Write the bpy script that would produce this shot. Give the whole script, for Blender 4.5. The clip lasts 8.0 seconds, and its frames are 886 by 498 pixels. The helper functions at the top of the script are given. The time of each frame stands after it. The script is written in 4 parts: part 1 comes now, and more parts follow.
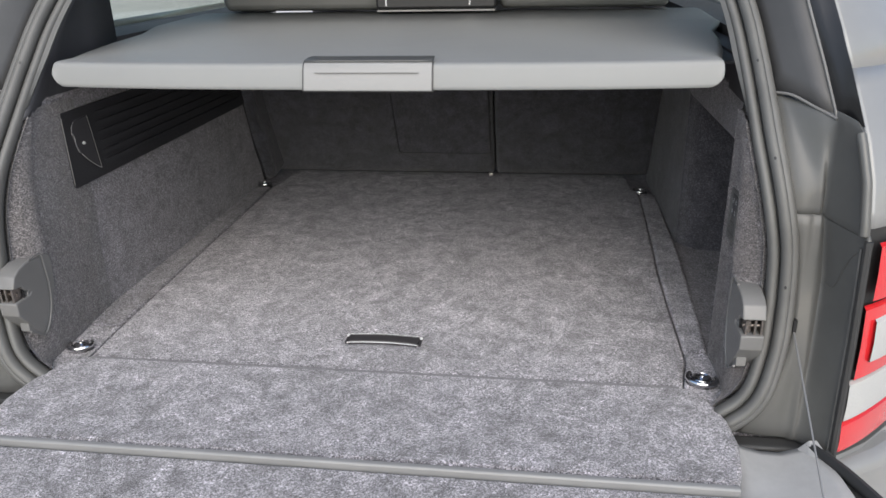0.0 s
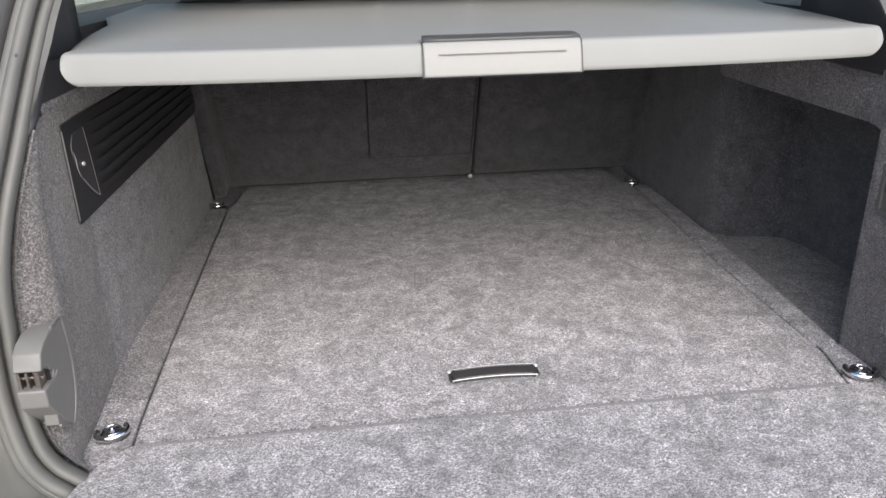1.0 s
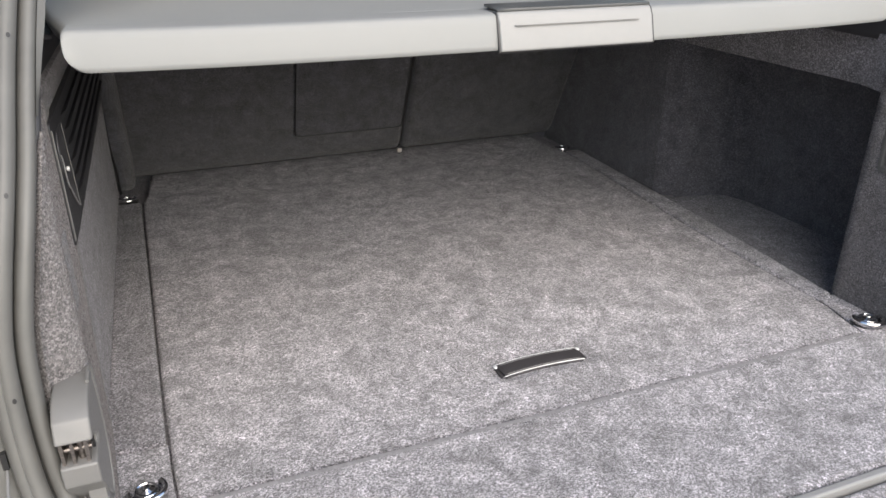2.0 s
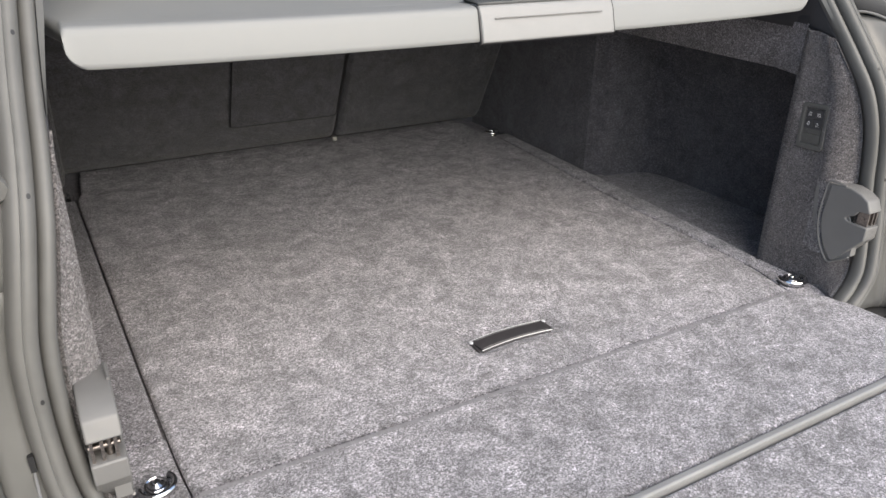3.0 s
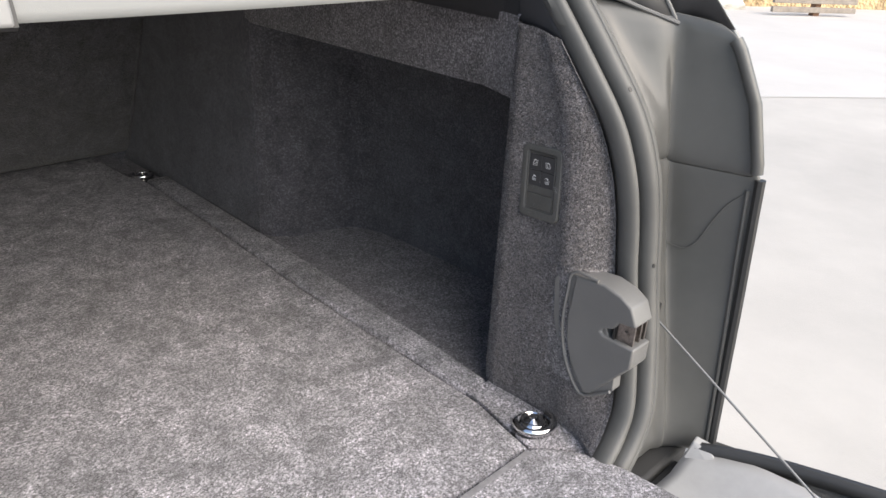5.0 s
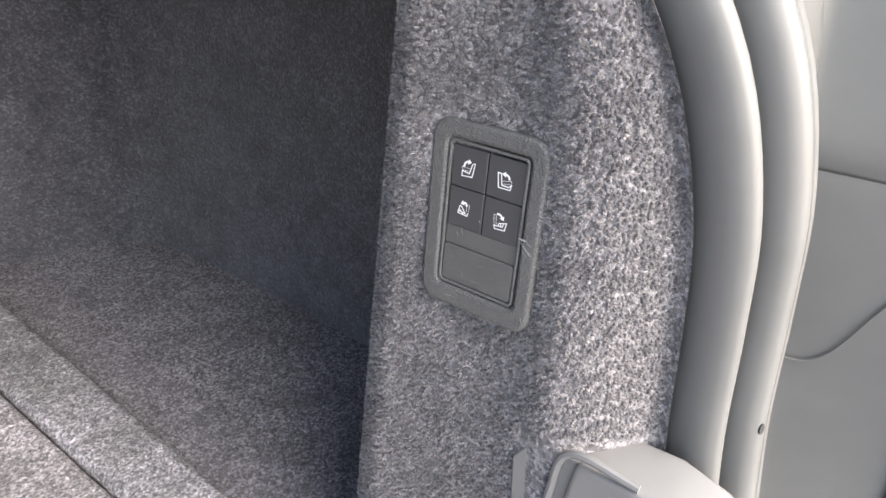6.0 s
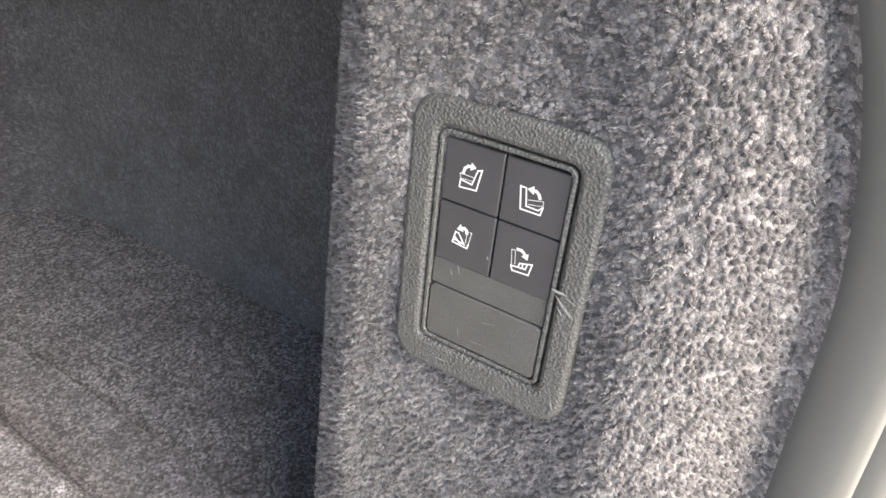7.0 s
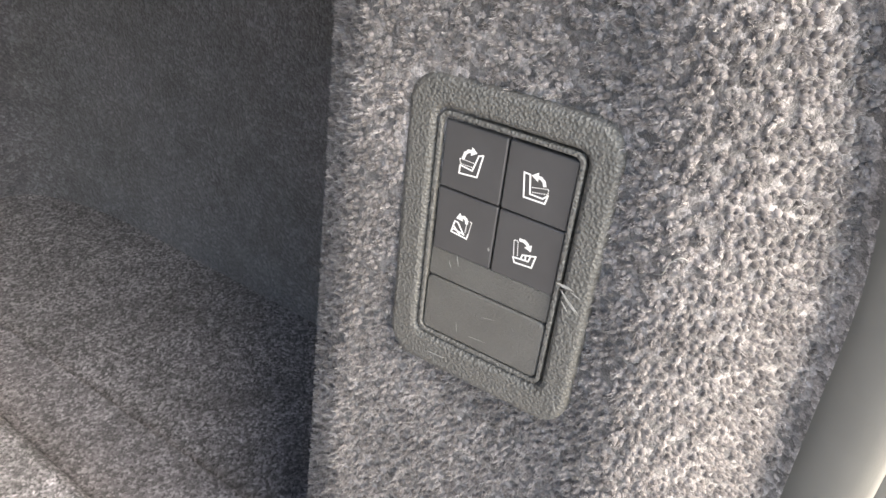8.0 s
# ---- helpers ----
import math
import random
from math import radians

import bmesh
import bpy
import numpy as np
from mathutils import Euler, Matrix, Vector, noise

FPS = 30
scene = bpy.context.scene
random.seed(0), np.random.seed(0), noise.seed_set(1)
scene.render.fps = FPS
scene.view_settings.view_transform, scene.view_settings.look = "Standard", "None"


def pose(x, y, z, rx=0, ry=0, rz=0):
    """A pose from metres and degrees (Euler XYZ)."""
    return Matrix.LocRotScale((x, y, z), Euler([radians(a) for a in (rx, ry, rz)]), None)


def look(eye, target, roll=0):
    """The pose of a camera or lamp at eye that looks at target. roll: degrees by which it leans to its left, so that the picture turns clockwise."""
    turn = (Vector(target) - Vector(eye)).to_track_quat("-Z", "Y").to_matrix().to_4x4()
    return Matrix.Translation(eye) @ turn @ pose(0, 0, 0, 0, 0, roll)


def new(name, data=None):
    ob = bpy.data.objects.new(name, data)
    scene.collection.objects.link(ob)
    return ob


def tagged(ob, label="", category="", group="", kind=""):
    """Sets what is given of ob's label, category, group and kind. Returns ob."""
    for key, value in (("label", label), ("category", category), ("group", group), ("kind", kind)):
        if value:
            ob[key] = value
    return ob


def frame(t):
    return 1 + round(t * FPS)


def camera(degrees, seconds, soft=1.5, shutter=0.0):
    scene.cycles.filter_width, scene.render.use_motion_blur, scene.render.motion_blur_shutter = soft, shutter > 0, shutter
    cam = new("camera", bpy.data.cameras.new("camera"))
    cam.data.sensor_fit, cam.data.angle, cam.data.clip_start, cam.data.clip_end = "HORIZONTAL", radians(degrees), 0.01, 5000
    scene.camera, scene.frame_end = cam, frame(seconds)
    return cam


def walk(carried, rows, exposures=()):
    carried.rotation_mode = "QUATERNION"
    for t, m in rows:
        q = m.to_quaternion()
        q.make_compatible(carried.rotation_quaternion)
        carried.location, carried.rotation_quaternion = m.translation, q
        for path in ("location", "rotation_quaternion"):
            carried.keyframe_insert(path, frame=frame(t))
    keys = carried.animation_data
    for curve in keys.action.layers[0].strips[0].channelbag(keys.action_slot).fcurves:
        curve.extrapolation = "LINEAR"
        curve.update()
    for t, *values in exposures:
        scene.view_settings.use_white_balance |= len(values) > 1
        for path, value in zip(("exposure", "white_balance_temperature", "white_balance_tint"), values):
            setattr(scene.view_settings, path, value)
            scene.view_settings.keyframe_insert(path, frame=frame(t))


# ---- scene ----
cam = camera(62.4, 8.0, soft=1.5)
PATH = [
    (0, (0.276, -1.06, 0.653), (0.017, 0.776, -0.098), -1.3),
    (0.5, (0.042, -0.942, 0.608), (-0.031, 0.918, -0.124), -2.0),
    (1, (-0.181, -0.874, 0.597), (0.022, 0.973, -0.144), -1.3),
    (1.2, (-0.239, -0.82, 0.586), (0.07, 1.003, -0.176), -1.1),
    (2.3, (-0.526, -0.697, 0.602), (0.226, 0.938, -0.271), 0.5),
    (2.5, (-0.556, -0.698, 0.599), (0.249, 0.899, -0.295), 0.8),
    (3, (-0.579, -0.695, 0.613), (0.318, 0.868, -0.254), 1.0),
    (3.5, (-0.53, -0.694, 0.66), (0.434, 0.867, -0.136), 0.6),
    (4, (-0.381, -0.675, 0.638), (0.684, 0.821, -0.153), 1.0),
    (4.5, (-0.219, -0.591, 0.612), (0.954, 0.803, -0.213), 1.6),
    (4.7, (-0.145, -0.505, 0.582), (1.082, 0.826, -0.268), 2.1),
    (5.8, (0.3028, -0.1144, 0.4017), (1.7886, 0.9125, -0.4583), 6.87),
    (6, (0.3473, -0.0754, 0.3921), (1.8429, 0.8739, -0.5361), 7.38),
    (6.5, (0.4057, -0.0245, 0.3760), (1.9135, 0.8042, -0.6444), 8.31),
    (7, (0.4295, -0.0081, 0.3695), (1.9315, 0.7591, -0.7048), 9.02),
    (7.5, (0.4387, -0.0045, 0.3641), (1.9396, 0.7477, -0.7224), 9.21),
    (8, (0.4378, -0.0051, 0.3637), (1.9274, 0.7597, -0.7307), 9.43),
]
walk(cam, [(t, look(eye, target, roll)) for t, eye, target, roll in PATH],
     exposures=[(0.0, 0.56, 6620, 8.5), (0.5, 0.95, 6760, 9), (1.0, 1.0, 6850, 9.5), (4.7, 0.86, 6980, 9.5), (5.8, 2.16, 6980, 11.8), (6.4, 2.63, 7280, 10.5), (8.0, 2.75, 7850, 8.7)])

# ---------------------------------------------------------------- light
SUN_WAY = Vector((0.12, -0.763, 0.635)).normalized()      # towards the bright part of the hazy sky
world = bpy.data.worlds.new("hazy_sky")
scene.world = world
world.use_nodes = True
wt = world.node_tree
wt.nodes.clear()
sky = wt.nodes.new("ShaderNodeTexSky")
sky.sky_type = "NISHITA"
sky.sun_disc = False
sky.sun_elevation = math.asin(SUN_WAY.z)
sky.sun_rotation = math.atan2(SUN_WAY.x, SUN_WAY.y)
sky.air_density, sky.dust_density, sky.ozone_density = 1.0, 2.0, 1.5
bg = wt.nodes.new("ShaderNodeBackground")
bg.inputs["Strength"].default_value = 0.15
wo = wt.nodes.new("ShaderNodeOutputWorld")
wt.links.new(sky.outputs[0], bg.inputs[0])
wt.links.new(bg.outputs[0], wo.inputs[0])
lamp = bpy.data.lights.new("sun", "SUN")
lamp.energy, lamp.angle, lamp.color = 2.2, radians(80), (1.0, 0.98, 0.955)
sun = new("sun", lamp)
sun.matrix_world = look(SUN_WAY * 20, (0, 0, 0))


# ---------------------------------------------------------------- materials
def mat_base(name, color, rough=0.5, metal=0.0, spec=0.5):
    m = bpy.data.materials.new(name)
    m.use_nodes = True
    p = m.node_tree.nodes["Principled BSDF"]
    p.inputs["Base Color"].default_value = (*color, 1)
    p.inputs["Roughness"].default_value = rough
    p.inputs["Metallic"].default_value = metal
    p.inputs["Specular IOR Level"].default_value = spec
    return m, m.node_tree, p


def node(nt, kind, **inputs):
    n = nt.nodes.new(kind)
    for k, v in inputs.items():
        n.inputs[k.replace("_", " ")].default_value = v
    return n


def ramp(nt, src, stops):
    r = nt.nodes.new("ShaderNodeValToRGB")
    while len(r.color_ramp.elements) < len(stops):
        r.color_ramp.elements.new(0.5)
    for e, (pos, c) in zip(r.color_ramp.elements, stops):
        e.position, e.color = pos, (*c, 1) if len(c) == 3 else c
    nt.links.new(src, r.inputs[0])
    return r.outputs[0]


def mixed(nt, kind, fac, a, b):
    m = nt.nodes.new("ShaderNodeMix")
    m.data_type, m.blend_type = "RGBA", kind
    for sock, v in ((m.inputs["Factor"], fac), (m.inputs["A"], a), (m.inputs["B"], b)):
        if isinstance(v, (int, float)):
            sock.default_value = v
        elif isinstance(v, tuple):
            sock.default_value = v
        else:
            nt.links.new(v, sock)
    return m.outputs["Result"]


def coords(nt, scale=(1, 1, 1)):
    tc = nt.nodes.new("ShaderNodeTexCoord")
    mp = nt.nodes.new("ShaderNodeMapping")
    mp.inputs["Scale"].default_value = scale
    nt.links.new(tc.outputs["Object"], mp.inputs["Vector"])
    return mp.outputs[0]


def carpet(name, dark, light, pile=620.0, patch=0.5, depth=0.0012, sheen=0.25, nap=0.0, fuzz=0.8):
    """Cut-pile automotive carpet: tufts of mixed grey yarn, brushed patches."""
    m, nt, p = mat_base(name, light, 0.95, 0, 0.15)
    v = coords(nt)
    warp = node(nt, "ShaderNodeTexNoise", Scale=pile * 0.9, Detail=2.0)
    nt.links.new(v, warp.inputs["Vector"])
    shifted = nt.nodes.new("ShaderNodeVectorMath")
    shifted.operation = "MULTIPLY_ADD"
    nt.links.new(warp.outputs["Color"], shifted.inputs[0])
    shifted.inputs[1].default_value = (1.6 / pile,) * 3
    nt.links.new(v, shifted.inputs[2])
    vor = node(nt, "ShaderNodeTexVoronoi", Scale=pile)
    nt.links.new(shifted.outputs[0], vor.inputs["Vector"])
    sep = nt.nodes.new("ShaderNodeSeparateColor")
    nt.links.new(vor.outputs["Color"], sep.inputs[0])
    mid = tuple((a + b) * 0.42 for a, b in zip(dark, light))
    yarn = ramp(nt, sep.outputs[0], [(0.0, dark), (0.45, mid), (0.8, light), (1.0, tuple(c * 1.35 for c in light))])
    fib = node(nt, "ShaderNodeTexNoise", Scale=pile * 3.2, Detail=3.0, Roughness=0.7)
    nt.links.new(v, fib.inputs["Vector"])
    fibre = ramp(nt, fib.outputs[0], [(0.28, (0.45,) * 3), (0.72, (1.5,) * 3)])
    col = mixed(nt, "MULTIPLY", 1.0, yarn, fibre)
    big = node(nt, "ShaderNodeTexNoise", Scale=15.0, Detail=8.0, Roughness=0.68, Distortion=1.1)
    nt.links.new(v, big.inputs["Vector"])
    brushed = ramp(nt, big.outputs[0], [(0.39, (1 - patch * 0.44,) * 3), (0.5, (1,) * 3), (0.61, (1 + patch * 0.42,) * 3)])
    col = mixed(nt, "MULTIPLY", 1.0, col, brushed)
    fleck = node(nt, "ShaderNodeTexNoise", Scale=30.0, Detail=5.0, Roughness=0.75, Distortion=0.0)
    nt.links.new(v, fleck.inputs["Vector"])
    flecks = ramp(nt, fleck.outputs[0], [(0.36, (1 - patch * 0.6,) * 3), (0.48, (1,) * 3), (0.66, (1 + patch * 0.4,) * 3)])
    col = mixed(nt, "MULTIPLY", 1.0, col, flecks)
    mott = node(nt, "ShaderNodeTexNoise", Scale=380.0, Detail=3.0, Roughness=0.7)
    nt.links.new(v, mott.inputs["Vector"])
    mottle = ramp(nt, mott.outputs[0], [(0.36, (0.6,) * 3), (0.64, (1.35,) * 3)])
    col = mixed(nt, "MULTIPLY", fuzz, col, mottle)
    if nap:
        lay = node(nt, "ShaderNodeTexNoise", Scale=9.0, Detail=5.0, Roughness=0.6, Distortion=0.6)
        nt.links.new(v, lay.inputs["Vector"])
        where = ramp(nt, lay.outputs[0], [(0.38, (nap * 0.25,) * 3), (0.56, (nap,) * 3)])
        comb = node(nt, "ShaderNodeTexNoise", Scale=230.0, Detail=3.0, Roughness=0.65)
        nt.links.new(coords(nt, (0.6, 1.0, 1.0)), comb.inputs["Vector"])
        streak = ramp(nt, comb.outputs[0], [(0.36, (0.42,) * 3), (0.52, (1.0,) * 3), (0.68, (1.45,) * 3)])
        col = mixed(nt, "MULTIPLY", where, col, streak)
    nt.links.new(col, p.inputs["Base Color"])
    p.inputs["Sheen Weight"].default_value = sheen
    p.inputs["Sheen Roughness"].default_value = 0.6
    add = nt.nodes.new("ShaderNodeMath")
    add.operation = "MULTIPLY_ADD"
    nt.links.new(vor.outputs["Distance"], add.inputs[0])
    add.inputs[1].default_value = -0.9
    nt.links.new(fib.outputs[0], add.inputs[2])
    b = node(nt, "ShaderNodeBump", Strength=0.9, Distance=depth)
    nt.links.new(add.outputs[0], b.inputs["Height"])
    nt.links.new(b.outputs[0], p.inputs["Normal"])
    return m


def grained(name, color, rough=0.5, grain=1500.0, depth=0.0002, metal=0.0, spec=0.5, blotch=0.12, wear=6.0, coat=0.0):
    """Moulded plastic, rubber, leather or paint with a fine grain and slight blotches."""
    m, nt, p = mat_base(name, color, rough, metal, spec)
    v = coords(nt)
    n1 = node(nt, "ShaderNodeTexNoise", Scale=wear, Detail=6.0, Roughness=0.65)
    nt.links.new(v, n1.inputs["Vector"])
    tone = ramp(nt, n1.outputs[0], [(0.3, (1 - blotch,) * 3), (0.7, (1 + blotch,) * 3)])
    col = mixed(nt, "MULTIPLY", 1.0, (*color, 1), tone)
    nt.links.new(col, p.inputs["Base Color"])
    rr = nt.nodes.new("ShaderNodeMapRange")
    rr.inputs["To Min"].default_value, rr.inputs["To Max"].default_value = rough * 0.82, min(1, rough * 1.2)
    nt.links.new(n1.outputs[0], rr.inputs[0])
    nt.links.new(rr.outputs[0], p.inputs["Roughness"])
    if depth:
        vo = node(nt, "ShaderNodeTexVoronoi", Scale=grain)
        nt.links.new(v, vo.inputs["Vector"])
        b = node(nt, "ShaderNodeBump", Strength=0.6, Distance=depth)
        nt.links.new(vo.outputs["Distance"], b.inputs["Height"])
        nt.links.new(b.outputs[0], p.inputs["Normal"])
    p.inputs["Coat Weight"].default_value = coat
    p.inputs["Coat Roughness"].default_value = 0.08
    return m


def yarn_material(name, stops):
    """Single yarn ends, each of its own grey; tone also holds painted shade at the roots."""
    m, nt, p = mat_base(name, (0.2, 0.2, 0.2), 1.0, 0, 0.05)
    g = nt.nodes.new("ShaderNodeAttribute")
    g.attribute_name = "tone"
    col = ramp(nt, g.outputs["Fac"], stops)
    n = node(nt, "ShaderNodeTexNoise", Scale=55.0, Detail=4.0, Roughness=0.7)
    nt.links.new(coords(nt), n.inputs["Vector"])
    tone = ramp(nt, n.outputs[0], [(0.32, (0.72,) * 3), (0.68, (1.25,) * 3)])
    nt.links.new(mixed(nt, "MULTIPLY", 1.0, col, tone), p.inputs["Base Color"])
    p.inputs["Sheen Weight"].default_value = 0.3
    return m


M = {}
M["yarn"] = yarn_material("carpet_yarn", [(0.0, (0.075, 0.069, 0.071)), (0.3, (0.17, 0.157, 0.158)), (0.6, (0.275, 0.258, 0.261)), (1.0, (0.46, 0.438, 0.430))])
M["carpet"] = carpet("carpet_grey", (0.022, 0.0208, 0.0235), (0.442, 0.416, 0.448), pile=640, patch=0.78, depth=0.0016, sheen=0.45, nap=0.8, fuzz=0.9)
# floor carpet in a darker copy: shade of left rail and recess floor painted in
M["carpet_shaded"] = carpet("carpet_grey_shaded", (0.03, 0.0285, 0.032), (0.31, 0.292, 0.316), pile=600, patch=0.5, sheen=0.3, nap=0.4)
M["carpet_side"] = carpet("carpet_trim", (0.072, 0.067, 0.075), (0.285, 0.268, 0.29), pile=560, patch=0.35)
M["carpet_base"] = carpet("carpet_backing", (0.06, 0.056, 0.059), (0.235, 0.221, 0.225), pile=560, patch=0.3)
# side carpet again, with the gloom of the deep recess put into its colour
M["lining"] = carpet("carpet_lining_shaded", (0.054, 0.053, 0.062), (0.100, 0.097, 0.113), pile=480, patch=0.4, fuzz=0.45)
M["store"] = grained("store_cover_plastic", (0.026, 0.026, 0.029), 0.43, 1500, 0.0002, blotch=0.1)
M["latch_plate"] = grained("smooth_latch_plastic", (0.042, 0.041, 0.045), 0.4, 1500, 0.0001, blotch=0.1)
M["strip"] = grained("pale_strip_plastic", (0.22, 0.22, 0.218), 0.4, 2200, 0.0001)
M["carpet_edge"] = grained("woven_binding", (0.20, 0.195, 0.20), 0.8, 700, 0.0005, blotch=0.22, wear=170)
# dark carpet of its own, deepened and blued for the shade far inside
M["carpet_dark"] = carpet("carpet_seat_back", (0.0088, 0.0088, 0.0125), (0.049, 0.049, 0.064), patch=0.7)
M["vinyl"] = grained("cover_vinyl_grey", (0.208, 0.212, 0.208), 0.55, 2200, 0.00012, blotch=0.03)
M["silver"] = grained("satin_silver", (0.225, 0.225, 0.221), 0.5, 3000, 0.00003, blotch=0.04, wear=30)
M["handle_top"] = grained("dark_satin_grey", (0.06, 0.062, 0.062), 0.5, 3000, 0.00003, blotch=0.05, wear=30)
M["chrome"] = grained("chrome", (0.78, 0.78, 0.79), 0.09, 10, 0, metal=1.0, blotch=0.02)
M["black"] = grained("black_plastic", (0.016, 0.016, 0.017), 0.42, 1800, 0.0001)
M["panel"] = grained("dark_grained_plastic", (0.092, 0.091, 0.087), 0.46, 1350, 0.0007, blotch=0.12, wear=240)
M["plate"] = grained("smooth_dark_plastic", (0.084, 0.083, 0.079), 0.42, 2100, 0.0003, blotch=0.1, wear=120)
M["button"] = grained("button_plastic", (0.045, 0.045, 0.048), 0.38, 3000, 0.00003, blotch=0.08, wear=90)
M["plastic"] = grained("grey_trim_plastic", (0.152, 0.150, 0.146), 0.4, 2200, 0.0001)
M["pillar"] = grained("dark_pillar_plastic", (0.045, 0.045, 0.05), 0.6, 1800, 0.0002)
M["rubber"] = grained("seal_rubber", (0.106, 0.1055, 0.101), 0.46, 2500, 0.00003, spec=0.4, blotch=0.12, wear=14)
M["rubber_dark"] = grained("dark_rubber", (0.03, 0.03, 0.03), 0.5, 2500, 0.00003)
M["paint"] = grained("grey_body_paint", (0.21, 0.21, 0.207), 0.3, 10, 0, spec=0.5, blotch=0.06, coat=0.6)
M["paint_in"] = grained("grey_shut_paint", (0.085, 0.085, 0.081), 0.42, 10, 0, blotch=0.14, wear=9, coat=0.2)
M["pillar_gloss"] = grained("dark_gloss_grey", (0.06, 0.06, 0.061), 0.5, 10, 0, blotch=0.15, wear=9)
M["bright"] = grained("bright_metal_edge", (0.85, 0.85, 0.85), 0.3, 10, 0, metal=0.5)
M["gloss"] = grained("gloss_black", (0.024, 0.024, 0.025), 0.4, 10, 0, coat=0.1)
M["light_plastic"] = grained("pale_grey_paint", (0.36, 0.358, 0.352), 0.45, 10, 0, blotch=0.1, wear=20)
M["lens_red"] = grained("red_lens", (0.55, 0.02, 0.025), 0.12, 260, 0.0004, blotch=0.05, coat=0.6)
M["lens_clear"] = grained("clear_lens", (0.40, 0.40, 0.39), 0.14, 260, 0.0004, blotch=0.05, coat=0.6)
M["white"] = grained("icon_white", (0.8, 0.8, 0.79), 0.5, 10, 0, blotch=0.02)
M["leather"] = grained("grey_leather", (0.17, 0.172, 0.165), 0.45, 700, 0.0003)
M["steel"] = grained("steel", (0.5, 0.49, 0.47), 0.35, 10, 0, metal=1.0, blotch=0.15, wear=120)
M["strap"] = grained("dark_strap", (0.035, 0.032, 0.034), 0.6, 900, 0.0002, blotch=0.2, wear=60)
M["striker"] = grained("worn_steel", (0.24, 0.215, 0.20), 0.35, 10, 0, metal=0.9, blotch=0.4, wear=300)
M["cable"] = grained("cable_sheath", (0.17, 0.17, 0.172), 0.4, 10, 0)
M["scratch"] = grained("scuffed_plastic", (0.25, 0.25, 0.245), 0.6, 10, 0)


# ---------------------------------------------------------------- mesh helpers
def bm_of(verts, faces):
    bm = bmesh.new()
    vs = [bm.verts.new(v) for v in verts]
    for f in faces:
        bm.faces.new([vs[i] for i in f])
    return bm


def part(name, bm, material, parent=None, label="", smooth=True, thick=0.0, bevel=0.0, angle=40):
    bmesh.ops.recalc_face_normals(bm, faces=bm.faces[:]) if not thick else None
    me = bpy.data.meshes.new(name)
    bm.to_mesh(me)
    bm.free()
    me.materials.append(material)
    if smooth:
        for p in me.polygons:
            p.use_smooth = True
        me.set_sharp_from_angle(angle=radians(angle))
    ob = new(name, me)
    if parent:
        ob.parent = parent
        ob.matrix_parent_inverse = parent.matrix_world.inverted() if parent.parent is None else Matrix()
    if thick:
        s = ob.modifiers.new("thickness", "SOLIDIFY")
        s.thickness, s.offset = thick, -1
    if bevel:
        b = ob.modifiers.new("edges", "BEVEL")
        b.width, b.segments, b.limit_method, b.angle_limit = bevel, 3, "ANGLE", radians(35)
    if label:
        tagged(ob, label)
    return ob


def thing(name, at, label, category, group="", kind=""):
    e = new(name)
    e.location = at
    e.empty_display_size = 0.02
    bpy.context.view_layer.update()
    return tagged(e, label, category, group, kind)


def sheet(rows):
    n, k = len(rows), len(rows[0])
    return bm_of([p for r in rows for p in r],
                 [(i * k + j, i * k + j + 1, (i + 1) * k + j + 1, (i + 1) * k + j) for i in range(n - 1) for j in range(k - 1)])


def prism(outline, lo, hi, axis="z"):
    """A polygon drawn out between two heights along an axis."""
    def at(a, b, h):
        return {"z": (a, b, h), "x": (h, a, b), "y": (a, h, b)}[axis]
    n = len(outline)
    vs = [at(a, b, lo) for a, b in outline] + [at(a, b, hi) for a, b in outline]
    fs = [tuple(range(n)), tuple(range(n, 2 * n))] + [(i, (i + 1) % n, n + (i + 1) % n, n + i) for i in range(n)]
    return bm_of(vs, fs)


def box(lo, hi):
    return prism([(lo[0], lo[1]), (hi[0], lo[1]), (hi[0], hi[1]), (lo[0], hi[1])], lo[2], hi[2])


def join(*bms):
    out = bmesh.new()
    for b in bms:
        me = bpy.data.meshes.new("joined")
        b.to_mesh(me)
        out.from_mesh(me)
        bpy.data.meshes.remove(me)
        b.free()
    return out


def moved(bm, m):
    bmesh.ops.transform(bm, matrix=m, verts=bm.verts[:])
    return bm


def curve(points, n):
    """Catmull-Rom through the points, n steps for each span."""
    P = [Vector(p) for p in points]
    P = [P[0] * 2 - P[1]] + P + [P[-1] * 2 - P[-2]]
    out = []
    for i in range(1, len(P) - 2):
        a, b, c, d = P[i - 1:i + 3]
        for k in range(n):
            t = k / n
            out.append(0.5 * ((2 * b) + (c - a) * t + (2 * a - 5 * b + 4 * c - d) * t * t + (3 * b - a - 3 * c + d) * t ** 3))
    return out + [P[-2]]


def sweep(path, prof, face, closed=True, caps=True):
    """Draw a profile (u outwards, v towards face) along a path."""
    rows = []
    for i, p in enumerate(path):
        t = (path[min(i + 1, len(path) - 1)] - path[max(i - 1, 0)]).normalized()
        out = t.cross(Vector(face)).normalized()
        up = out.cross(t).normalized()
        rows.append([p + out * u + up * v for u, v in prof])
    if closed:
        rows = [r + [r[0]] for r in rows]
    bm = sheet(rows)
    bmesh.ops.remove_doubles(bm, verts=bm.verts[:], dist=1e-6)
    if caps and closed:
        bmesh.ops.holes_fill(bm, edges=[e for e in bm.edges if e.is_boundary], sides=0)
    return bm


